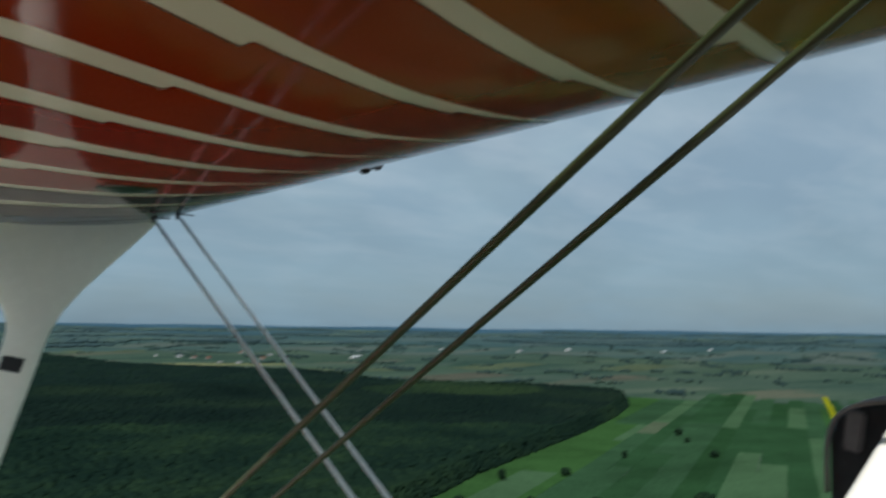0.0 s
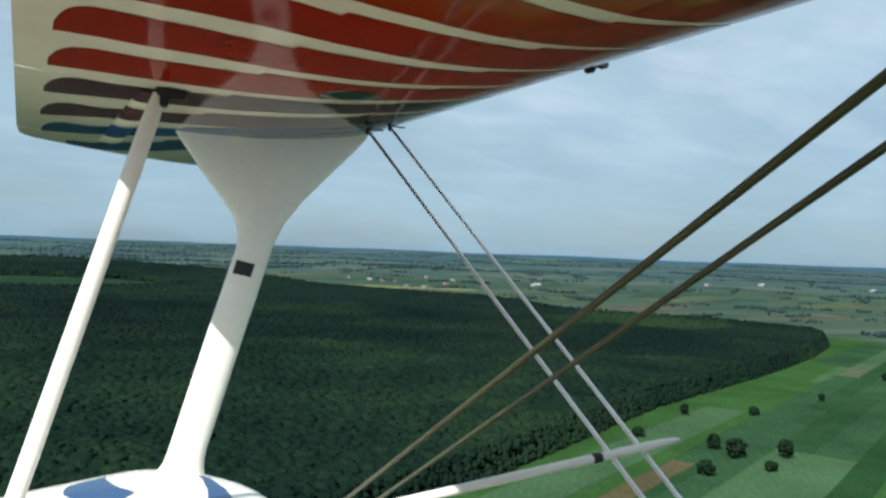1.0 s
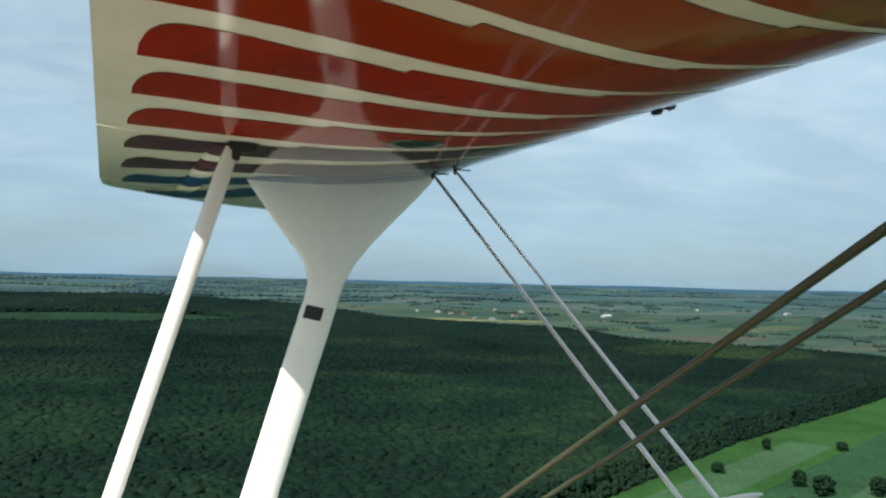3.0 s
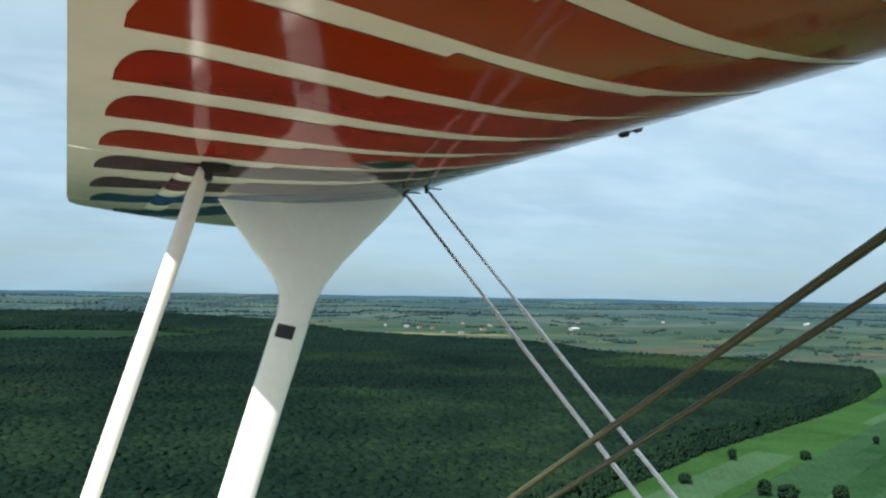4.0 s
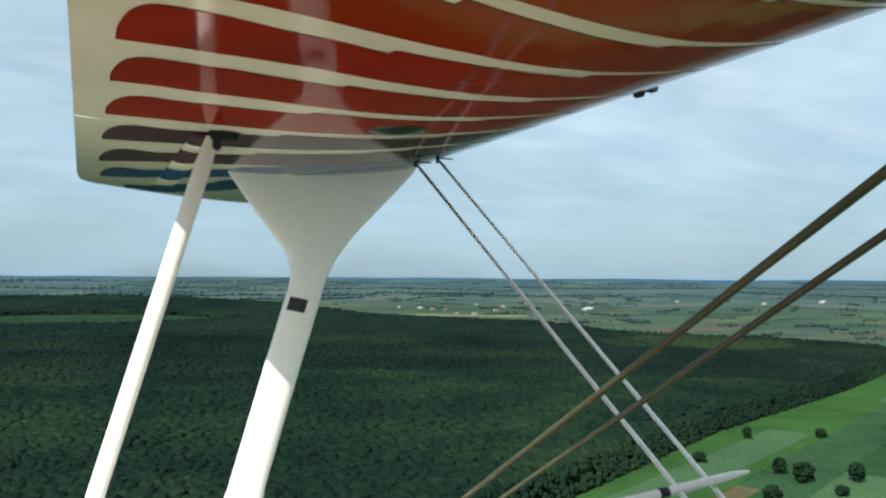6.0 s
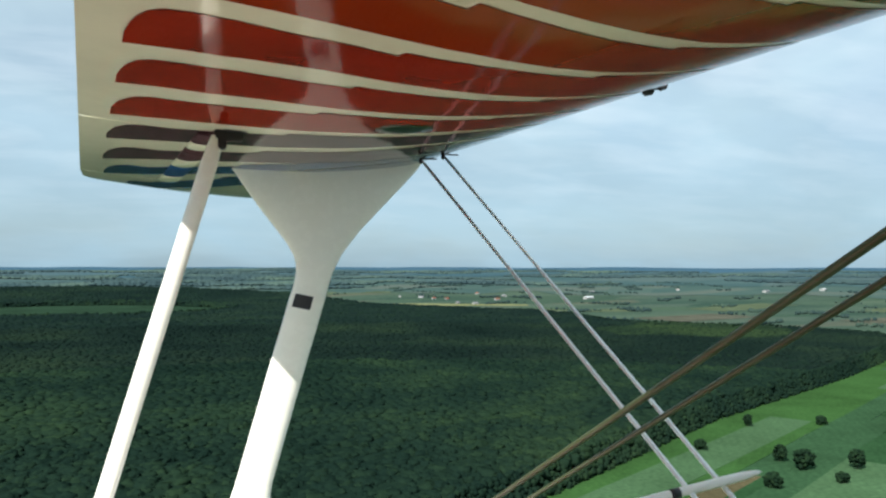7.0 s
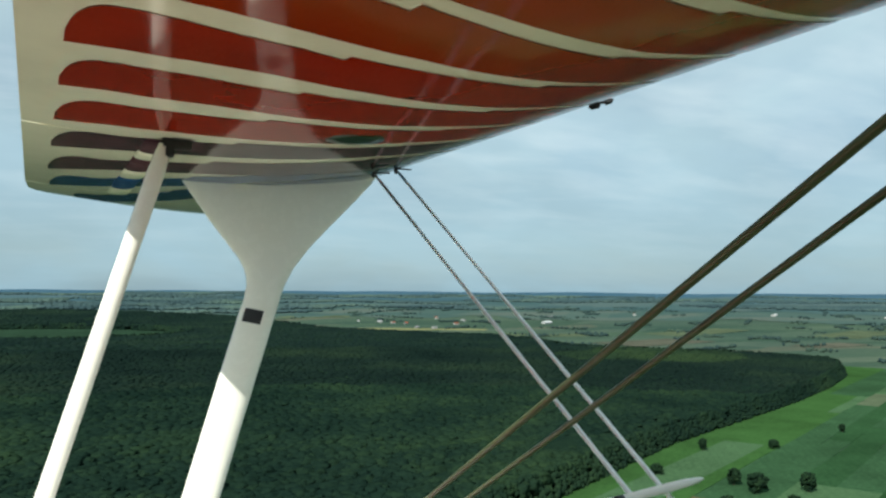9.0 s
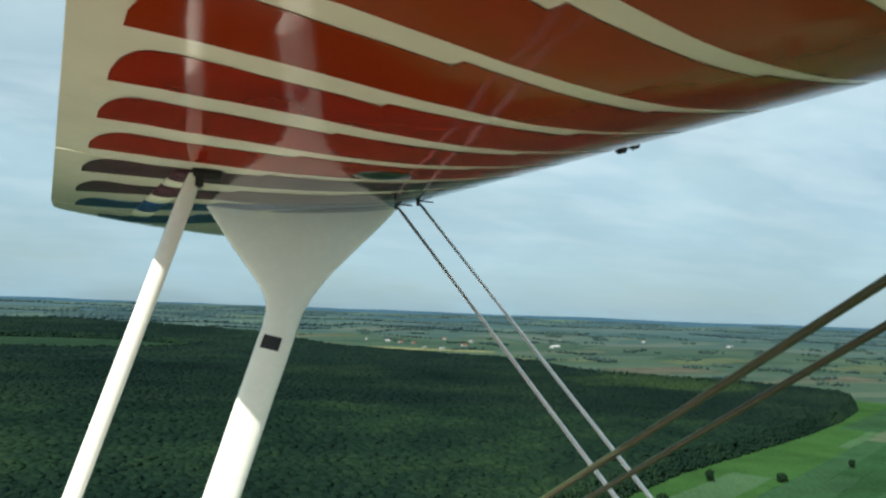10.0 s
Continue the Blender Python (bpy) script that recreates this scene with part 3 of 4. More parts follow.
FIELD_LABELS = {"bright_grass": "strip of bright green grass", "pale_green_corn": "strip of pale green young corn", "mid_green_corn": "strip of mid green corn",
                "grey_green_corn": "strip of dull grey-green corn", "dark_green_beet": "strip of dark green beet", "tan_soil": "narrow strip of bare tan soil",
                "yellow_rape": "narrow strip of yellow flowering rape", "pale_meadow": "patch of pale mown meadow"}
for i, (s0, s1, o0, o1, mat) in enumerate(PARCELS):
    field(s0, s1, o0, o1, mat, FIELD_LABELS[mat.name], 0.25 + 0.006 * i)
# far parcels that stand out: tan stubble, sunlit meadow by the village
def far_field(x, y, lx, ly, turn, mat, label):
    verts = []
    for i in range(7):
        for j in range(5):
            p = Vector(((i / 6 - .5) * lx, (j / 4 - .5) * ly, 0))
            p.rotate(Euler((0, 0, turn)))
            verts.append((x + p.x, y + p.y, GROUND + swell(x + p.x, y + p.y) + 0.9))
    ob = part_mesh("field", verts, grid_faces(7, 5), mat, None, "", False)
    tagged(ob, label, "field", "far parcels", "structure")


far_field(1130, 1600, 300, 150, 0.3, STUBBLE, "wide parcel of dry tan stubble")
far_field(1480, 1400, 200, 90, 0.2, STUBBLE, "parcel of dry pale stubble")
far_field(745, 2262, 420, 70, -0.35, MEADOW, "pale sunlit meadow along the village")
far_field(980, 1960, 300, 120, -0.2, STRAW, "pale mown meadow beyond the wood")
far_field(420, 2900, 500, 120, -0.2, STRAW, "pale distant meadow")
far_field(-120, 3380, 420, 120, 0.1, STUBBLE, "distant tan stubble parcel")
far_field(-360, 2230, 820, 520, 0.0, CLEARING, "grassy glade inside the wood")
far_field(1900, 1700, 380, 130, 0.4, STRAW, "pale distant meadow")
far_field(1500, 1900, 360, 120, 0.3, STRAW, "pale distant mown meadow")


# ---------------------------------------------------------------- single trees
def make_tree(seed, height, width):
    """A tapered trunk with limbs under a ragged crown of many leaf clumps."""
    rng = np.random.default_rng(seed)
    root = new("tree")
    verts, faces = [], []

    def add(v, f):
        faces.extend(tuple(i + len(verts) for i in q) for q in f)
        verts.extend(v)

    add(*tube((0, 0, -0.4), (0.2, 0.1, height * 0.55), 0.42, 0.40, (1, 0, 0), ((0, 1.25), (.12, .9), (.6, .6), (1, .35)), 8))
    for k in range(6):
        a = 2 * math.pi * k / 6 + rng.uniform(-.3, .3)
        r = width * rng.uniform(.28, .42)
        z = height * rng.uniform(.26, .46)
        add(*tube((0.1, 0.05, z), (r * math.cos(a), r * math.sin(a), z + height * .24), 0.17, 0.17, (0, 0, 1), ((0, 1), (1, .35)), 6))
    part_mesh("trunk", verts, faces, BARK, root, "brown trunk with limbs")
    n = 120
    u = rng.normal(size=(n, 3))
    u /= np.linalg.norm(u, axis=1)[:, None]
    rad = rng.uniform(0.35, 1.0, n) ** 0.5
    lob = 1 + 0.22 * np.sin(3 * np.arctan2(u[:, 1], u[:, 0]) + seed) + 0.12 * u[:, 2]
    c = u * (rad * lob)[:, None] * np.array([width * .5, width * .5, height * .40]) + np.array([0, 0, height * .52])
    w = width * rng.uniform(.09, .19, n)
    crown = crowns("crown", c, w, w * rng.uniform(.7, 1.0, n), 1, TREE_LEAF, 0.35, rng)
    crown.parent = root
    crown["label"] = "ragged dark green leaves"
    root["label"] = "lone dark green broadleaf tree standing on a field"
    root["category"] = "tree"
    root["group"] = "field trees"
    return root


TREES = [make_tree(3, 13.5, 13.0), make_tree(8, 12.0, 8.5), make_tree(12, 10.0, 10.5)]
SPOTS = [(341, 380, 0, 1.0, 0.0), (341, 400, 1, 1.0, 1.0), (297, 353, 2, 0.95, 2.0), (393, 495, 1, 0.85, 3.0), (372, 371, 1, 1.1, 4.0), (340, 350, 2, 0.7, 5.0),
         (450, 483, 2, 0.8, 0.6), (738, 603, 0, 0.7, 1.6), (445, 342, 0, 1.05, 2.2), (312, 440, 2, 0.8, 0.3),
         (560, 520, 1, 0.7, 2.7), (640, 480, 2, 0.8, 3.9), (1010, 1255, 0, 1.0, 1.1), (700, 560, 2, 0.6, 0.2)]
used = set()
for x, y, k, size, turn in SPOTS:
    size *= 0.86
    m = Matrix.LocRotScale((x, y, GROUND + swell(x, y) + 0.3), Euler((0, 0, turn)), (size, size, size))
    if k in used:
        ob = copy_thing(TREES[k], m)
        ob.scale = (size, size, size)
    else:
        used.add(k)
        TREES[k].matrix_basis = m

# ---------------------------------------------------------------- far trees and woods
def far_trees():
    rng = np.random.default_rng(21)
    xs, ys, ws = [], [], []
    # hedges, lanes and copses between the parcels
    for _ in range(250):
        d, a = 1300 + 2300 * rng.random() ** 0.62, math.radians(rng.uniform(-28, 74))
        x, y = d * math.sin(a), d * math.cos(a)
        long = rng.random() < 0.28
        n = int(rng.integers(3, 30))
        t = 0.55 + (1.57 if rng.random() < .35 else 0) + rng.normal(0, .15)
        for i in range(n):
            if long:
                px, py = x + (i - n / 2) * 9 * math.cos(t), y + (i - n / 2) * 9 * math.sin(t)
            else:
                px, py = x + rng.normal(0, 22) * math.cos(a), y - rng.normal(0, 22) * math.sin(a) + rng.normal(0, 9)
            xs.append(px + rng.normal(0, 3)), ys.append(py + rng.normal(0, 3)), ws.append(rng.uniform(2.6, 5.6))
    x, y, w = np.array(xs), np.array(ys), np.array(ws)
    k = ~inside(x, y, WOOD) & (np.hypot(x, y) > 1250)
    # leave the near strips beside the wood open
    k &= ~((x > 300) & (y < 900))
    x, y, w = x[k], y[k], w[k]
    z = np.array([GROUND + swell(a, b) for a, b in zip(x, y)]) + w * 0.8
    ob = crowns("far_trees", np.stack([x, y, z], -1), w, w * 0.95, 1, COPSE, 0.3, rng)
    tagged(ob, "scattered hedges and small copses between far parcels", "trees", kind="stuff")


def far_woods():
    rng = np.random.default_rng(33)
    xs, ys, ws = [], [], []
    for i in range(96):
        d = 2750 + 2080 * rng.random() ** 0.6
        # the land behind the wood is the most wooded
        a = rng.uniform(-32, 76) if i < 52 else rng.uniform(-32, 12)
        lx, ly = rng.uniform(120, 520) * d / 3500, rng.uniform(25, 100)
        m = int(lx * ly / 62)
        t = rng.uniform(-1, 1, (m, 2))
        t = t[(t ** 2).sum(1) < 1]
        ar = math.radians(a)
        cx, cy = d * math.sin(ar), d * math.cos(ar)
        tx, ty = math.cos(ar), -math.sin(ar)
        xs.append(cx + t[:, 0] * lx * tx + t[:, 1] * ly * math.sin(ar))
        ys.append(cy + t[:, 0] * lx * ty + t[:, 1] * ly * math.cos(ar))
    x, y = np.concatenate(xs), np.concatenate(ys)
    k = ~inside(x, y, WOOD) & (np.hypot(x, y) < 4830)
    x, y = x[k], y[k]
    w = rng.uniform(10, 15, x.size)
    z = np.array([GROUND + swell(a, b) for a, b in zip(x, y)]) + 6
    ob = stand_of_crowns("far_woods", np.stack([x, y, z], -1), w, w * 0.40, 1, HAZED_WOOD, rng)
    tagged(ob, "long woods on the distant hills, bluish haze painted into their green", "woods", kind="stuff")


far_trees()
far_woods()

# ---------------------------------------------------------------- village and barns
WALL_WHITE = plain("whitewashed_wall", (0.30, 0.31, 0.30), 0.9, 0.0, 0.4, 0.08)
WALL_GREY = plain("grey_rendered_wall", (0.17, 0.18, 0.17), 0.9, 0.0, 0.4, 0.12)
ROOF_RED = plain("red_tile_roof", (0.17, 0.075, 0.05), 0.85, 0.0, 0.6, 0.25)
ROOF_GREY = plain("grey_sheet_roof", (0.17, 0.18, 0.185), 0.85, 0.0, 0.4, 0.15)
ROOF_WHITE = plain("white_sheet_roof", (0.50, 0.52, 0.53), 0.85, 0.0, 0.3, 0.06)
GLASS = plain("dark_window", (0.03, 0.035, 0.04), 0.15)


def house(x, y, turn, lx, ly, h, ridge, wall, roof, label, name="house"):
    root = new(name)
    root.matrix_basis = pose(x, y, GROUND + swell(x, y) - 0.3, 0, 0, turn)
    a, b = lx / 2, ly / 2
    v = [(-a, -b, 0), (a, -b, 0), (a, b, 0), (-a, b, 0), (-a, -b, h), (a, -b, h), (a, b, h), (-a, b, h), (-a, 0, ridge), (a, 0, ridge)]
    f = [(0, 1, 5, 4), (2, 3, 7, 6), (1, 2, 6, 9, 5), (3, 0, 4, 8, 7), (0, 3, 2, 1)]
    part_mesh("wall", v, f, wall, root, "", False)
    e, th = 0.7, 0.35
    s = (ridge - h) / b
    prof = [(-b - e, h - e * s + 0.05), (0, ridge + 0.05), (b + e, h - e * s + 0.05), (b + e, h - e * s + th), (0, ridge + th), (-b - e, h - e * s + th)]
    v = [(sx * (a + e), py, pz) for sx in (-1, 1) for py, pz in prof]
    f = [(i, (i + 1) % 6, 6 + (i + 1) % 6, 6 + i) for i in range(6)] + [(5, 4, 1, 0), (4, 3, 2, 1), (6, 7, 10, 11), (7, 8, 9, 10)]
    part_mesh("roof", v, f, roof, root, "", False)
    n = max(2, int(lx / 5))
    me = None
    for i in range(n):
        px = -a + lx * (i + .5) / n
        if me is None:
            me = mesh_from("window", [(-.6, -.06, -.7), (.6, -.06, -.7), (.6, -.06, .7), (-.6, -.06, .7), (-.6, .05, -.7), (.6, .05, -.7), (.6, .05, .7), (-.6, .05, .7)],
                           [(0, 1, 2, 3), (4, 7, 6, 5), (0, 4, 5, 1), (1, 5, 6, 2), (2, 6, 7, 3), (3, 7, 4, 0)], GLASS, False)
        w = new("window", me)
        w.parent, w.location = root, (px, -b, h * .55)
    return tagged(root, label, "house" if name == "house" else "barn", "village houses" if name == "house" else "barns")


house(1267, 2417, 30, 46, 16, 6, 9.5, WALL_WHITE, ROOF_WHITE, "long white sheet-roofed barn on open land", "barn")
house(2200, 2345, 40, 52, 18, 6, 9.5, WALL_WHITE, ROOF_WHITE, "long white sheet-roofed barn on open land", "barn")
house(1924, 2318, 25, 30, 14, 6, 9, WALL_WHITE, ROOF_GREY, "white barn with a grey sheet roof", "barn")
house(1405, 2650, 35, 26, 12, 5, 8, WALL_WHITE, ROOF_GREY, "white barn with a grey sheet roof", "barn")
house(2550, 2150, 20, 34, 14, 6, 9, WALL_WHITE, ROOF_WHITE, "long white sheet-roofed barn on open land", "barn")
house(2760, 2080, 20, 26, 12, 6, 9, WALL_WHITE, ROOF_WHITE, "white barn beside a lane", "barn")
house(1760, 2620, 60, 24, 12, 6, 9, WALL_WHITE, ROOF_RED, "white barn with a red tile roof", "barn")
rng_h = random.Random(4)
for x, y in ((735, 2505), (705, 2560), (770, 2470), (752, 2300), (800, 2270), (930, 2420), (1010, 2560), (640, 2600), (960, 2700)):
    red = rng_h.random() < 0.5
    house(x, y, rng_h.uniform(0, 180), rng_h.uniform(11, 19), rng_h.uniform(8, 10), 4.2, rng_h.uniform(7, 8.5), WALL_WHITE if rng_h.random() < .6 else WALL_GREY,
          ROOF_RED if red else ROOF_GREY, "village house with pale walls and a " + ("red tile roof" if red else "grey roof"))

# far land past the last village and the ridge on the horizon, haze painted in
def hazy(name, tones, glow):
    m, t, p = material(name)
    co = t.nodes.new("ShaderNodeTexCoord")
    mp = t.nodes.new("ShaderNodeMapping")
    mp.inputs["Rotation"].default_value = (0, 0, 0.5)
    mp.inputs["Scale"].default_value = (1 / 420.0, 1 / 170.0, 1.0)
    t.links.new(co.outputs["Object"], mp.inputs["Vector"])
    v = node(t, "ShaderNodeTexVoronoi", Scale=1.0)
    v.voronoi_dimensions = "2D"
    t.links.new(mp.outputs[0], v.inputs["Vector"])
    sep = t.nodes.new("ShaderNodeSeparateColor")
    t.links.new(v.outputs["Color"], sep.inputs[0])
    n = node(t, "ShaderNodeTexNoise", Scale=0.004, Detail=6.0)
    t.links.new(co.outputs["Object"], n.inputs["Vector"])
    add = t.nodes.new("ShaderNodeMath")
    add.operation = "MULTIPLY_ADD"
    t.links.new(sep.outputs[0], add.inputs[0])
    add.inputs[1].default_value = 0.6
    t.links.new(n.outputs[0], add.inputs[2])
    r = ramp_node(t, tones)
    t.links.new(add.outputs[0], r.inputs[0])
    t.links.new(r.outputs[0], p.inputs["Base Color"])
    p.inputs["Roughness"].default_value = 1.0
    p.inputs["Specular IOR Level"].default_value = 0.0
    # blue glow standing in for the haze over the distance
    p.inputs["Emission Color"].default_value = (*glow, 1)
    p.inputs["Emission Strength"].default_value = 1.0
    return m


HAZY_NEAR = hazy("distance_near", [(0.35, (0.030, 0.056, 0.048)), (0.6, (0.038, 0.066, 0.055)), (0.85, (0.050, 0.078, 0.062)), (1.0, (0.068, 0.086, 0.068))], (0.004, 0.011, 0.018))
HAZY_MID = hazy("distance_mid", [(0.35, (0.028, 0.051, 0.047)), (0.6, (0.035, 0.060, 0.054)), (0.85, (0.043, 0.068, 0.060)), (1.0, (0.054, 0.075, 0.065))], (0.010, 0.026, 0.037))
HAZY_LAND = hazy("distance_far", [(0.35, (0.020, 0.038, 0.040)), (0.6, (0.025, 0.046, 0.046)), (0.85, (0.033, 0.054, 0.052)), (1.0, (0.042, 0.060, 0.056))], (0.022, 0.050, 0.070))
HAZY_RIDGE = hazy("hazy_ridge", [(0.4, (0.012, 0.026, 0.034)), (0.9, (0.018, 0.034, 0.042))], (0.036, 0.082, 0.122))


def backdrop():
    n = 360
    for lo, hi, lift, mat, label in ((2950, 3650, 1.2, HAZY_NEAR, "far farmland with thin haze painted in as a faint glow"), (3450, 4250, 2.4, HAZY_MID, "farther farmland with haze painted in as a paler glow"), (4050, 4790, 3.6, HAZY_LAND, "farthest farmland with blue haze painted in as a glow")):
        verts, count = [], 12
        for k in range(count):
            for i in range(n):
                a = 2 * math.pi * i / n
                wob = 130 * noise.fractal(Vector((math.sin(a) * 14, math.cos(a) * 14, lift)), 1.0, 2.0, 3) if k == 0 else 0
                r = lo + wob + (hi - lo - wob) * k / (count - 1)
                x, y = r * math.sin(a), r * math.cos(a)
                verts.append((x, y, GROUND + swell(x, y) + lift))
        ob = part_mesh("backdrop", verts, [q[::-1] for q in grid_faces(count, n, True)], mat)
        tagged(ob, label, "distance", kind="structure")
    verts = []
    for i in range(n):
        a = 2 * math.pi * i / n
        h = 119.5 + 5 * noise.fractal(Vector((math.sin(a) * 9, math.cos(a) * 9, 0)), 1.0, 2.0, 5)
        for r, z in ((4700, 88), (4790, h), (4860, 60)):
            verts.append((r * math.sin(a), r * math.cos(a), GROUND + z))
    faces = []
    for i in range(n):
        j = (i + 1) % n
        faces += [(3 * i, 3 * i + 1, 3 * j + 1, 3 * j), (3 * i + 1, 3 * i + 2, 3 * j + 2, 3 * j + 1)]
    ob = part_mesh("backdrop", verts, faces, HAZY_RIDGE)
    tagged(ob, "wooded ridge along the whole horizon, blue haze painted in as a glow", "ridge", kind="structure")


backdrop()


# ---------------------------------------------------------------- biplane: surfaces
def te_x(y):
    # unseen cockpit cut-out added in the centre section, so sun reaches the windshield frame
    k = min(1.0, max(0.0, (0.02 - y) / 0.10))
    return -0.240 - 0.139 * (y - 1.56) + 0.50 * k * k * (3 - 2 * k)


def le_x(y):
    return 0.636 - 0.128 * (y - 1.77)


TIP_Y = 2.50
TIP_AFT = [(2.50, te_x(2.50)), (2.66, -0.385), (2.76, -0.368), (2.86, -0.305), (2.95, -0.225), (3.04, -0.11), (3.10, 0.0), (3.15, 0.12), (3.165, 0.2)]
TIP_FORE = [(2.50, le_x(2.50)), (2.70, 0.515), (2.88, 0.470), (3.02, 0.40), (3.10, 0.335), (3.15, 0.27), (3.165, 0.2)]
DEPTH = [(0, 0), (0.03, 0.004), (0.06, 0.008), (0.12, 0.0155), (0.2, 0.0250), (0.37, 0.0385), (0.45, 0.0440), (0.55, 0.0480), (0.63, 0.0490), (0.72, 0.0458), (0.80, 0.0408),
         (0.87, 0.0348), (0.92, 0.0286), (0.955, 0.0226), (0.978, 0.0166), (0.990, 0.0112), (0.997, 0.0055), (1.0, 0.0)]


def upper_bounds(y):
    if y <= TIP_Y:
        return te_x(y), le_x(y)
    return lerp_table(y, TIP_AFT), lerp_table(y, TIP_FORE)


def upper_point(u, y, side):
    """A point of the upper wing; side -1 is its underside, +1 its top."""
    a, b = upper_bounds(y)
    k = min(1.0, ((b - a) / 0.88)) ** 0.32
    z = 0.309 + 0.026 * u + side * lerp_table(u, DEPTH) * k * (1.0 if side < 0 else 1.5)
    return Vector((a + (b - a) * u, y, z))


U_FINE = [0, .02, .05, .09, .14, .2, .28, .36, .45, .54, .62, .69, .75, .80, .84, .88, .91, .94, .96, .975, .988, .996, 1.0]


def wing_block(ys, u0, u1, point=upper_point):
    """A closed spanwise block of a wing between two chord fractions."""
    us = sorted({u0, u1, *[u for u in U_FINE if u0 < u < u1]})
    rings = []
    for y in ys:
        low = [point(u, y, -1) for u in us]
        top = [point(u, y, 1) for u in reversed(us)]
        if u1 == 1.0:
            top = top[1:]
        if u0 == 0.0:
            top = top[:-1]
        rings.append(low + top)
    return loft(rings)


def steps(a, b, n):
    return [a + (b - a) * i / n for i in range(n + 1)]


biplane = new("biplane")
tagged(biplane, "cream and maroon biplane in flight with red feather stripes under wings", "biplane")

HINGE = 0.285
AIL_IN, AIL_OUT = 1.600, 2.50
inner = wing_block(steps(-0.75, AIL_IN - 0.004, 24), 0.0, 1.0)
mid = wing_block(steps(AIL_IN - 0.004, AIL_OUT + 0.004, 14), HINGE + 0.006, 1.0)
outer = wing_block([AIL_OUT + 0.004, 2.58, 2.66, 2.72, 2.78, 2.84, 2.90, 2.95, 3.0, 3.04, 3.08, 3.11, 3.135, 3.15, 3.160, 3.165], 0.0, 1.0)
verts, faces = [], []
for v, f in (inner, mid, outer):
    faces += [tuple(i + len(verts) for i in q) for q in f]
    verts += v
upper_wing = part_mesh("upper_wing", verts, faces, CREAM, biplane, "cream glossy fabric upper wing with feather stripes")
v, f = wing_block(steps(AIL_IN + 0.003, AIL_OUT - 0.002, 12), 0.0, HINGE - 0.003)
aileron = part_mesh("aileron", v, f, CREAM, biplane, "cream aileron with dark feather tips")
# crisp edges where blocks end
for ob in (upper_wing, aileron):
    sharpen(ob)


# feather stripes: (outboard edge, inboard edge) as spans at chord fractions
FEATHERS = [
    ("AMBER", [(.06, .03), (.42, .16), (.64, .242), (.71, .258), (.78, .277), (.85, .297), (.91, .318), (1, .34)], [(.16, -.20), (.42, -.10), (.75, .03), (1, .10)]),
    ("ORANGE", [(.06, .205), (.42, .326), (.56, .371), (.68, .409), (.75, .434), (.83, .460), (1, .505)],
     [(.16, .10), (.405, .195), (.409, .178), (.61, .263), (.72, .300), (.77, .315), (.774, .297), (.84, .318), (.92, .340), (1, .36)]),
    ("RED_ORANGE", [(.06, .395), (.34, .470), (.42, .496), (.49, .520), (.58, .550), (.69, .582), (.82, .618), (1, .655)],
     [(.16, .285), (.405, .370), (.409, .351), (.52, .392), (.61, .422), (.74, .466), (.744, .455), (.80, .468), (.87, .493), (1, .53)]),
    ("RED_ORANGE", [(.06, .610), (.24, .630), (.30, .645), (.37, .662), (.45, .684), (.54, .708), (.64, .735), (.76, .770), (1, .800)],
     [(.15, .478), (.30, .511), (.405, .550), (.409, .530), (.45, .544), (.54, .573), (.64, .604), (.735, .630), (.739, .619), (.79, .631), (1, .672)]),
    ("RED_ORANGE", [(.06, .816), (.14, .810), (.21, .813), (.28, .825), (.40, .849), (.49, .866), (.59, .889), (.75, .922), (1, .945)],
     [(.15, .664), (.20, .672), (.26, .687), (.33, .702), (.405, .722), (.409, .702), (.48, .724), (.58, .755), (.74, .802), (.744, .793), (1, .815)]),
    ("RED", [(.06, 1.036), (.14, 1.021), (.22, 1.014), (.34, 1.018), (.44, 1.035), (.59, 1.060), (.75, 1.090), (1, 1.105)],
     [(.13, .868), (.19, .868), (.26, .883), (.34, .894), (.405, .911), (.409, .894), (.51, .911), (.61, .928), (.735, .957), (.739, .942), (1, .955)]),
    ("RED", [(.06, 1.265), (.13, 1.246), (.22, 1.238), (.31, 1.235), (.42, 1.240), (.75, 1.246), (1, 1.250)],
     [(.14, 1.088), (.23, 1.082), (.32, 1.092), (.405, 1.098), (.409, 1.084), (.75, 1.125), (.754, 1.113), (1, 1.118)]),
    ("RED", [(.06, 1.531), (.18, 1.492), (.42, 1.466), (.75, 1.412), (1, 1.395)], [(.17, 1.325), (0.41, 1.305), (0.414, 1.282), (0.75, 1.286), (0.754, 1.274), (1, 1.262)]),
    ("MAROON", [(.06, 1.823), (.2, 1.745), (.42, 1.684), (.75, 1.590), (1, 1.560)], [(.18, 1.590), (0.41, 1.533), (0.414, 1.505), (0.75, 1.462), (0.754, 1.448), (1, 1.410)]),
    ("MAROON", [(.06, 2.174), (.2, 2.045), (.42, 1.948), (.75, 1.850), (1, 1.800)], [(.18, 1.900), (0.41, 1.785), (0.414, 1.754), (0.75, 1.645), (0.754, 1.627), (1, 1.580)]),
    ("BLUE", [(.07, 2.500), (.2, 2.390), (.42, 2.200), (.6, 2.025), (.75, 1.965), (1, 1.890)], [(.18, 2.230), (.41, 2.040), (.414, 2.000), (.6, 1.895), (.75, 1.870), (1, 1.800)]),
    ("BLUE", [(.12, 2.860), (.25, 2.770), (.42, 2.600), (.6, 2.35), (.75, 2.150), (1, 2.050)], [(.22, 2.600), (.41, 2.350), (.414, 2.300), (.6, 2.050), (.75, 1.985), (1, 1.910)]),
]
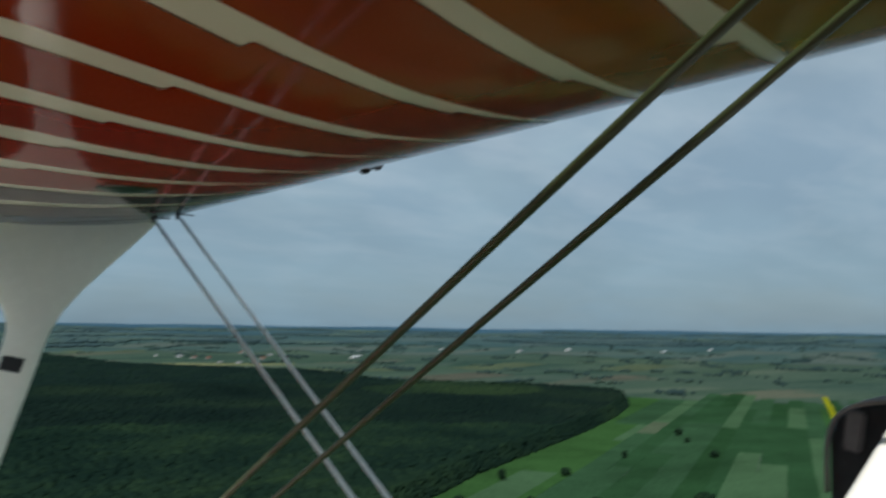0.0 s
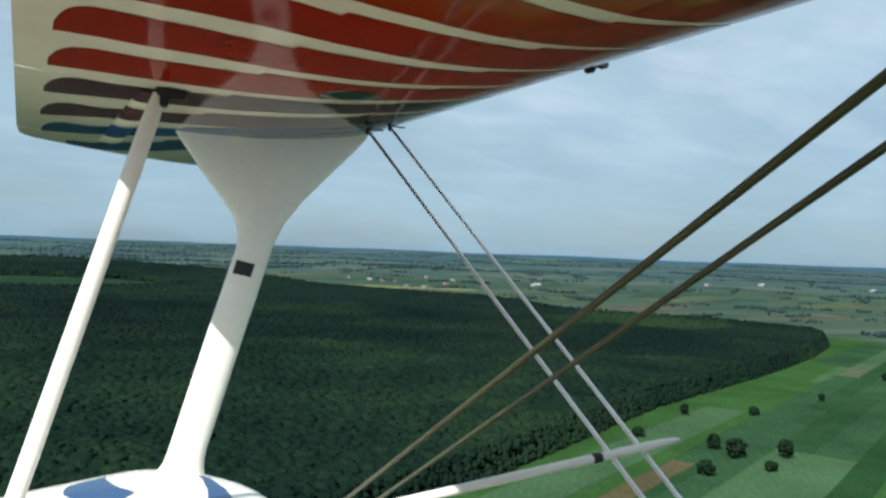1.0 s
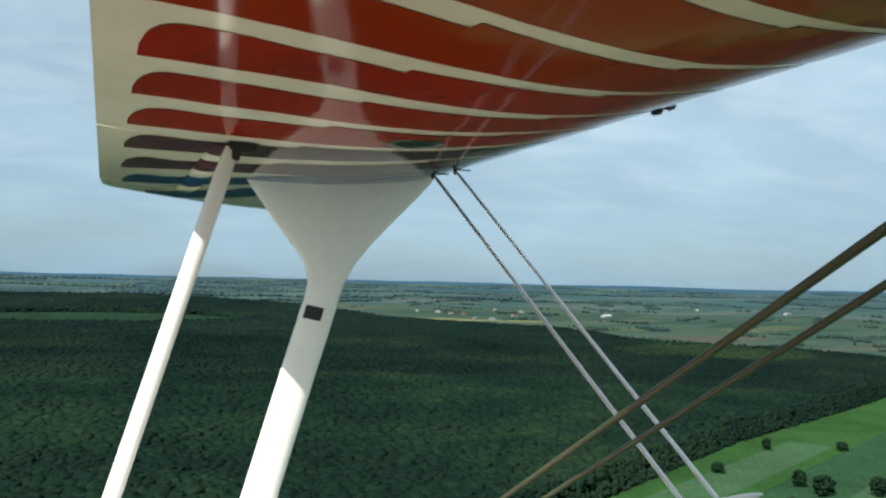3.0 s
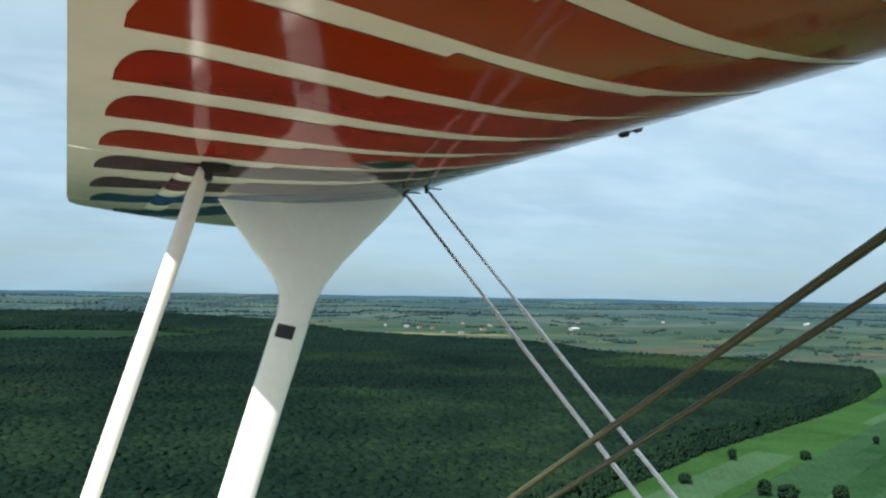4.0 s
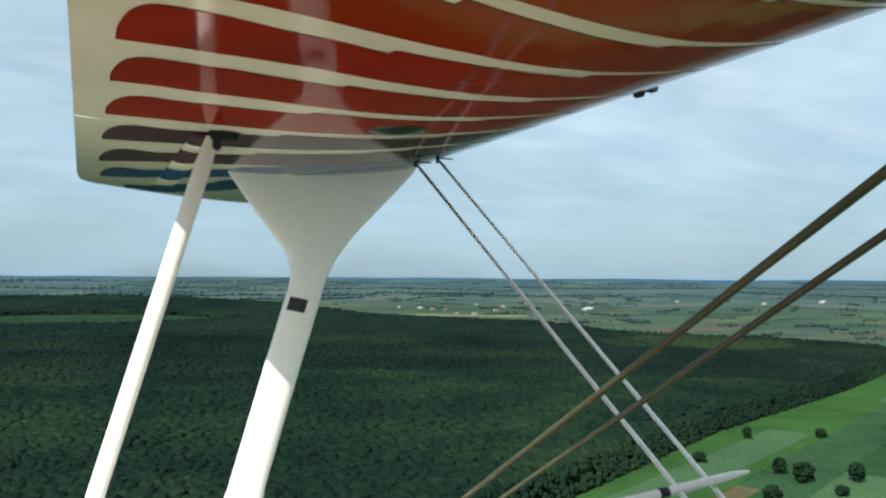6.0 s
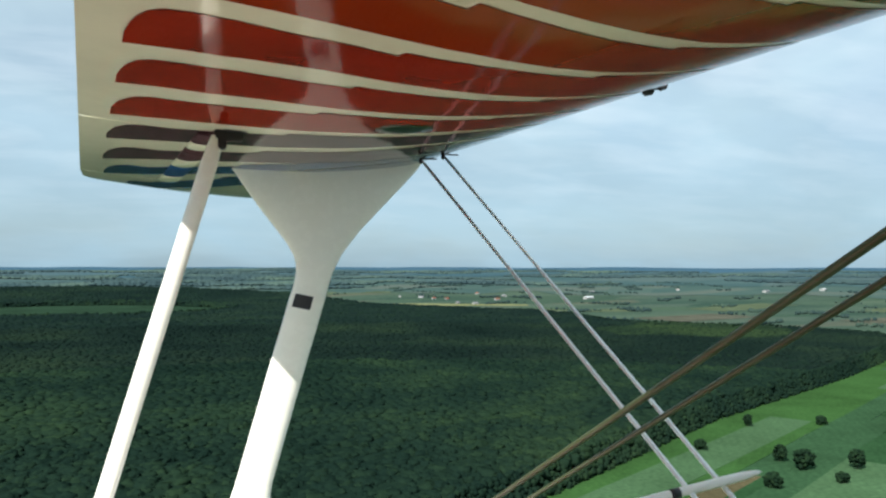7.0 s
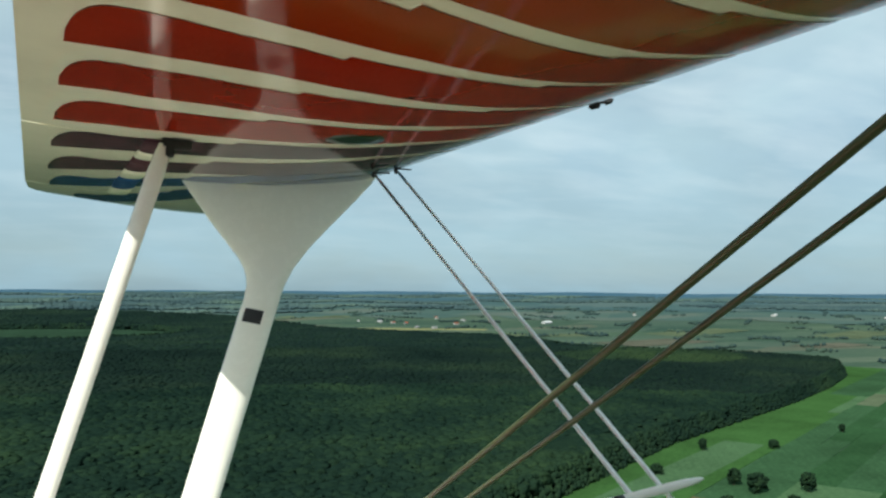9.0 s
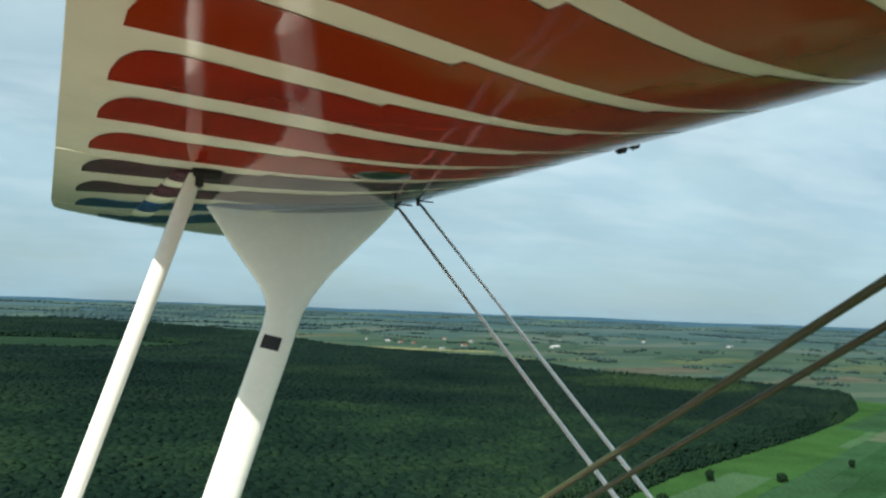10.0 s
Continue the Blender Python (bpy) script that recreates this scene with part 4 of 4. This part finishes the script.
NOSE_TAPE = 0.966  # the feathers end at the bare leading edge
PAINTS = {"AMBER": AMBER, "ORANGE": ORANGE, "RED_ORANGE": RED_ORANGE, "RED": RED, "MAROON": MAROON, "BLUE": BLUE}
ROUND = [(0.0, 0.30), (0.10, 0.62), (0.28, 0.84), (0.55, 0.96), (1.0, 1.0)]


def feather(colour, out, inn, parent, u_from, u_to, point=upper_point, side=-1, lift=0.0010):
    """A painted feather lying on the skin, its blunt tip aft and rounded on the inboard side."""
    start, full = out[0][0], inn[0][0]
    us = sorted({*[u for u, _ in out], *[u for u, _ in inn], *[start + (full - start) * k for k in (0, .03, .08, .14, .22, .32, .45, .6, .8)],
                 *[u for u in steps(0.02, NOSE_TAPE, 52)], u_from, u_to})
    us = [u for u in us if max(start, u_from) <= u <= min(u_to, NOSE_TAPE)]
    if len(us) < 2:
        return
    verts = []
    for u in us:
        yo = lerp_table(u, out)
        yi = lerp_table(u, inn)
        if u < full:
            yi = yo - (yo - yi) * lerp_table((u - start) / (full - start), ROUND)
        for s in (0, .25, .5, .75, 1):
            p = point(u, yi + (yo - yi) * s, side)
            q = point(u + 0.004, yi + (yo - yi) * s, side) - point(u - 0.004, yi + (yo - yi) * s, side)
            nrm = Vector((-q.z, 0, q.x)).normalized() * side
            verts.append(p + nrm * lift)
    part_mesh("feather", verts, grid_faces(len(us), 5), PAINTS[colour], parent, colour.lower().replace("_", " ") + " painted feather stripe")


for colour, out, inn in FEATHERS:
    on_aileron = out[0][1] > AIL_IN and out[0][1] < 2.55
    if on_aileron:
        feather(colour, out, inn, upper_wing, HINGE + 0.008, 1.0)
        feather(colour, out, inn, aileron, 0.0, HINGE - 0.005)
    else:
        feather(colour, out, inn, upper_wing, 0.0, 1.0)

# oval inspection cover under the wing, inboard of the strut
# dark green of the reflected wood is painted into the cover's colour
COVER = plain("cover_gloss", (0.012, 0.022, 0.012), 0.16, 0.0, 20.0, 0.3)
CU, CY, CRU, CRY = 0.618, 1.384, 0.061, 0.050
verts, n = [], 28
for k, lift in ((1.0, 0.0002), (0.97, 0.0022), (0.6, 0.0026), (0.05, 0.0026)):
    for i in range(n):
        a = 2 * math.pi * i / n
        verts.append(upper_point(CU + CRU * k * math.cos(a), CY + CRY * k * math.sin(a), -1) - Vector((0, 0, lift)))
part_mesh("inspection_cover", verts, grid_faces(4, n, True) + [tuple(range(3 * n, 4 * n))], COVER, upper_wing, "dark glossy oval inspection cover")

# rounded nose of the aileron, standing proud of the skin along the hinge
NOSE = [(AIL_IN + 0.004, 1.710, "MAROON"), (1.710, 1.800, None), (1.800, 1.985, "MAROON"), (1.985, 2.120, None), (2.120, 2.350, "BLUE"), (2.350, AIL_OUT - 0.004, None)]
MATT = {"MAROON": paint("matt_maroon", (0.084, 0.027, 0.037), 0.5), "BLUE": paint("matt_blue", (0.018, 0.070, 0.19), 0.5), None: paint("matt_cream", (0.745, 0.705, 0.54), 0.5, 0.06)}
for y0, y1, colour in NOSE:
    a, b = upper_point(HINGE - 0.012, y0, -1), upper_point(HINGE - 0.012, y1, -1)
    v, f = tube(a + Vector((0, 0, 0.001)), b + Vector((0, 0, 0.001)), 0.030, 0.008, (1, 0, 0), ((0, 1), (1, 1)), 20)
    part_mesh("nose", v, f, MATT[colour], aileron, "painted aileron nose strip")

# ---------------------------------------------------------------- biplane: lower wing
LOW_TIP_AFT = [(1.30, -0.52), (1.60, -0.54), (1.76, -0.50), (1.86, -0.38), (1.93, -0.26), (1.98, -0.14), (2.005, -0.03), (2.012, 0.02)]
LOW_TIP_FORE = [(1.30, 0.330), (1.60, 0.300), (1.74, 0.270), (1.84, 0.225), (1.92, 0.160), (1.98, 0.080), (2.012, 0.02)]


def lower_point(u, y, side):
    if y < 1.30:
        a, b = -0.52, 0.330
    else:
        a, b = lerp_table(y, LOW_TIP_AFT), lerp_table(y, LOW_TIP_FORE)
    k = min(1.0, (b - a) / 0.85) ** 0.6
    z = -0.591 + 0.012 * u + side * lerp_table(u, DEPTH) * k * 0.98
    return Vector((a + (b - a) * u, y, z)) * 1.10


v, f = wing_block(steps(-0.75, 1.6, 16) + [1.68, 1.76, 1.82, 1.87, 1.91, 1.945, 1.97, 1.99, 2.002, 2.009, 2.012], 0.0, 1.0, lower_point)
lower_wing = part_mesh("lower_wing", v, f, WHITE, biplane, "white lower wing with blue feather stripes on top")
sharpen(lower_wing)
# unseen inboard stripes, added to dim light bounced onto the upper wing
UNSEEN_FEATHERS = [("MAROON", 1.40, 1.30), ("RED", 0.86, 0.72), ("RED", 0.68, 0.53), ("RED", 0.50, 0.35), ("RED_ORANGE", 0.32, 0.17), ("RED_ORANGE", 0.14, 0.00)]
for colour, yo, yi in UNSEEN_FEATHERS:
    feather(colour, [(.08, yo), (.5, yo - .005), (1, yo - .02)], [(.20, yi), (.5, yi + .005), (1, yi + .015)], lower_wing, 0.0, 0.93, lower_point, 1, 0.001)

# the outermost feather, parted by the white foot of the strut: blunt tip aft, stem ahead
for corners in (((0.41, 1.84), (0.49, 1.90), (0.64, 1.72), (0.56, 1.60)), ((0.86, 1.86), (0.885, 1.87), (0.875, 1.60), (0.80, 1.60))):
    c0, c1, c2, c3 = (Vector(c) for c in corners)
    verts = []
    for i in steps(0, 1, 8):
        for j in steps(0, 1, 8):
            c = c0.lerp(c1, i).lerp(c3.lerp(c2, i), j)
            verts.append(lower_point(c.x, c.y, 1) + Vector((0, 0, 0.0015)))
    part_mesh("feather", verts, grid_faces(9, 9), BLUE, lower_wing, "blue painted feather stripe")

# ---------------------------------------------------------------- biplane: struts
FAR_OUT = 1.10
STRUT_Y = 1.90 * FAR_OUT
STRUT = [  # height, aft edge, fore edge, half thickness
    (0.300, 0.028, 0.528, 0.010), (0.268, 0.036, 0.506, 0.011), (0.225, 0.066, 0.467, 0.012), (0.160, 0.112, 0.405, 0.013), (0.105, 0.155, 0.354, 0.014), (0.075, 0.178, 0.331, 0.015),
    (0.048, 0.193, 0.311, 0.016), (0.027, 0.199, 0.301, 0.017), (0.007, 0.200, 0.291, 0.018), (-0.028, 0.194, 0.280, 0.018), (-0.062, 0.183, 0.271, 0.018), (-0.130, 0.164, 0.252, 0.018),
    (-0.198, 0.144, 0.232, 0.018), (-0.330, 0.107, 0.195, 0.018), (-0.462, 0.070, 0.158, 0.019), (-0.501, 0.059, 0.147, 0.020), (-0.527, 0.050, 0.143, 0.022), (-0.546, 0.037, 0.143, 0.024),
    (-0.560, 0.020, 0.145, 0.026), (-0.585, 0.000, 0.150, 0.028)]
STRUT = [tuple(k * FAR_OUT for k in r) for r in STRUT]
rings = []
for z, a, b, th in STRUT:
    c, h = (a + b) / 2, (b - a) / 2
    ring = []
    for i in range(28):
        q = 2 * math.pi * i / 28
        ex = math.copysign(abs(math.cos(q)) ** 0.9, math.cos(q))
        ring.append(Vector((c + h * ex, STRUT_Y + th * math.sin(q), z)))
    rings.append(ring)
v, f = loft(rings)
strut = part_mesh("interplane_strut", v, f, WHITE, biplane, "white interplane strut flaring to a wide top fairing")


def sheet_on_strut(z0, z1, name, mat, a0, a1, tilt=0.0103):
    """A thin band of tape hugging the near face of the strut."""
    verts = []
    for z in steps(z0, z1, 4):
        a = lerp_table(-z, [(-r[0], r[1]) for r in STRUT])
        b = lerp_table(-z, [(-r[0], r[2]) for r in STRUT])
        th = lerp_table(-z, [(-r[0], r[3]) for r in STRUT])
        c, h = (a + b) / 2, (b - a) / 2
        for k in steps(a0, a1, 8):
            e = min(0.999, abs(k))
            sy = math.sqrt(max(0.0, 1 - e ** (2 / 0.9)))
            verts.append((c + h * k, STRUT_Y - th * sy - 0.0015, z - tilt * (k - (a0 + a1) / 2)))
    return part_mesh(name, verts, grid_faces(5, 9), mat, strut, "square patch of black tape")


sheet_on_strut(-0.0555, -0.0905, "tape", BLACK, -0.73, 0.24)

AIL_TOP, AIL_LOW = Vector((0.0095, 1.550, 0.272)), Vector((-0.262, 1.550, -0.668))
v, f = tube(AIL_TOP, AIL_LOW, 0.0165, 0.0105, (1, 0, 0.2), ((0, .72), (.02, .85), (.06, 1), (.94, 1), (1, .8)), 18)
ail_strut = part_mesh("aileron_strut", v, f, WHITE, biplane, "white streamlined aileron slave strut")


def block(cx, cy, cz, sx, sy, sz, bevel=0.003, turn=(0, 0, 0)):
    bm = bmesh.new()
    bmesh.ops.create_cube(bm, size=1.0)
    bmesh.ops.scale(bm, vec=(sx, sy, sz), verts=bm.verts)
    if bevel:
        bmesh.ops.bevel(bm, geom=bm.edges[:], offset=bevel, segments=2, affect="EDGES")
    bmesh.ops.transform(bm, matrix=pose(cx, cy, cz, *turn), verts=bm.verts)
    return bm


def joined(blocks):
    bm = bmesh.new()
    for b in blocks:
        me = bpy.data.meshes.new("tmp")
        b.to_mesh(me)
        b.free()
        bm.from_mesh(me)
        bpy.data.meshes.remove(me)
    return bm


part("bracket", joined([block(0.030, 1.550, 0.276, 0.055, 0.018, 0.022), block(0.048, 1.545, 0.288, 0.06, 0.03, 0.012), block(0.018, 1.550, 0.262, 0.016, 0.026, 0.03)]),
     DARK_METAL, ail_strut, "dark metal aileron bracket")

# ---------------------------------------------------------------- biplane: wires
def on_wire(x0, kx, z0, kz, y):
    return Vector((x0 + kx * (y - 1), y, z0 + kz * (y - 1)))


for x0, kx, z0, kz in ((0.2032, -0.0782, -0.3935, -0.5689), (0.2737, -0.0661, -0.3759, -0.5584)):
    top = on_wire(x0, kx, z0, kz, -0.22)
    low = on_wire(x0, kx, z0, kz, 1.46)
    v, f = tube(top, low, 0.0041, 0.0021, (1, 0.1, 0.15), ((0, .5), (.02, 1), (.97, 1), (1, .5)), 12)
    part_mesh("landing_wire", v, f, OLIVE_WIRE, biplane, "flat dark olive steel landing wire")

FLY = (((0.498, 1.834, 0.284), (0.678, 0.996, -0.309)), ((0.565, 1.866, 0.302), (0.739, 1.008, -0.303)))
for a, b in FLY:
    a, b = Vector(a), Vector(b)
    v, f = tube(a, a + (b - a) * 1.75, 0.0042, 0.0018, (1, 0, 0.3), ((0, .5), (.015, 1), (.98, 1), (1, .5)), 12)
    wire = part_mesh("flying_wire", v, f, STEEL, biplane, "thin streamlined steel flying wire")
    part("fitting", joined([block(a.x - 0.002, a.y, a.z - 0.001, 0.010, 0.006, 0.016, 0.002), block(a.x + 0.018, a.y + 0.006, a.z + 0.005, 0.046, 0.006, 0.003, 0.001), block(a.x - 0.002, a.y - 0.022, a.z + 0.005, 0.006, 0.042, 0.003, 0.001)]),
         DARK_METAL, wire, "dark wire fitting")

JAV_A, JAV_B = Vector((0.180, 0.995, -0.381)), Vector((0.806, 0.993, -0.293))
v, f = tube(JAV_A, JAV_B, 0.0070, 0.0070, (0, 0, 1), ((0, .25), (.012, .7), (.04, 1), (.90, 1), (.95, .92), (.985, .6), (1, .22)), 14)
javelin = part_mesh("javelin", v, f, WHITE, biplane, "white spreader rod tying the bracing wires")
a, b = JAV_A.lerp(JAV_B, 0.745), JAV_A.lerp(JAV_B, 0.770)
v, f = tube(a, b, 0.0076, 0.0076, (0, 0, 1), ((0, 1), (1, 1)), 14)
part_mesh("tape", v, f, BLACK, javelin, "black tape band")

# small vent probe under the leading edge
bm = joined([block(0.711, 1.150, 0.319, 0.020, 0.012, 0.010, 0.003, (0, -12, -20)), block(0.734, 1.143, 0.328, 0.018, 0.012, 0.010, 0.003, (0, -20, -20)), block(0.722, 1.147, 0.327, 0.018, 0.008, 0.006, 0.001)])
part("vent_probe", bm, BLACK, biplane, "small black probe below the leading edge")

# ---------------------------------------------------------------- biplane: cockpit coaming ahead of the camera
HOOD = [(0.688, 0.262, -0.023), (0.694, 0.266, -0.019), (0.72, 0.270, -0.016), (0.80, 0.268, -0.013), (0.92, 0.256, -0.014), (1.02, 0.22, -0.03)]
rings = []
for x, half, top in HOOD:
    ring = []
    for i in range(24):
        a = 2 * math.pi * i / 24
        cy, cz = math.cos(a), math.sin(a)
        ring.append(Vector((x, half * math.copysign(abs(cy) ** 0.25, cy), top - 0.13 + 0.13 * math.copysign(abs(cz) ** 0.25, cz))))
    rings.append(ring)
v, f = loft(rings)
hood = part_mesh("front_coaming", v, f, VINYL, biplane, "black padded front cockpit coaming")
# paler strip added along the coaming edge in place of its sky reflection
RIM = plain("pale_piping", (0.17, 0.16, 0.15), 0.35, 0.0, 40.0, 0.1)
edge = [Vector((0.6865, 0.264 * math.copysign(abs(math.cos(a)) ** 0.25, math.cos(a)), -0.153 + 0.1325 * math.copysign(abs(math.sin(a)) ** 0.25, math.sin(a)))) for a in steps(0.02, math.pi - 0.02, 40)]
rings = []
for i, p in enumerate(edge):
    d = (edge[min(i + 1, 40)] - edge[max(i - 1, 0)]).normalized()
    side = d.cross(Vector((1, 0, 0)))
    rings.append([p + Vector((1, 0, 0)) * 0.0022 * math.cos(a) + side * 0.0022 * math.sin(a) for a in steps(0, 2 * math.pi * 7 / 8, 7)])
part_mesh("piping", *loft(rings), RIM, hood, "pale piping round the coaming edge")
part("trim", block(0.6862, 0.2385, -0.050, 0.006, 0.016, 0.034, 0.002, (10, 0, 0)), GREY_TRIM, hood, "grey trim strip")
FRAME_A, FRAME_B = Vector((0.334, 0.082, -0.1430)), Vector((0.633, 0.1050, 0.027))
v, f = tube(FRAME_A, FRAME_B, 0.036, 0.010, (0.64, -0.43, -0.64), ((0, 1), (1, 1)), 16)
part_mesh("windshield_frame", v, f, WHITE, biplane, "white slanted windshield frame")

# ---------------------------------------------------------------- biplane: unseen body that carries the wings, added to shade and dim bounce
BODY_Y = -0.30
BODY = [  # station, half width, top, bottom
    (-3.30, 0.03, -0.12, -0.30), (-2.60, 0.14, -0.04, -0.50), (-1.70, 0.25, 0.02, -0.68), (-0.95, 0.33, 0.04, -0.78), (-0.62, 0.35, 0.00, -0.82), (-0.50, 0.36, -0.22, -0.84), (-0.40, 0.36, -0.34, -0.85),
    (0.10, 0.37, -0.36, -0.86), (0.62, 0.37, -0.34, -0.86), (0.72, 0.36, -0.27, -0.86), (1.05, 0.35, -0.22, -0.85), (1.60, 0.34, -0.24, -0.82), (1.95, 0.30, -0.32, -0.76)]
rings = []
for x, half, top, low in BODY:
    ring = []
    for i in range(28):
        a = 2 * math.pi * i / 28
        cy, cz = math.cos(a), math.sin(a)
        ring.append(Vector((x, BODY_Y + half * math.copysign(abs(cy) ** 0.7, cy), (top + low) / 2 + (top - low) / 2 * math.copysign(abs(cz) ** 0.7, cz))))
    rings.append(ring)
v, f = loft(rings)
part_mesh("fuselage", v, f, MAROON, biplane, "unseen dark maroon rounded fuselage carrying the wings, added to cut bounced light")
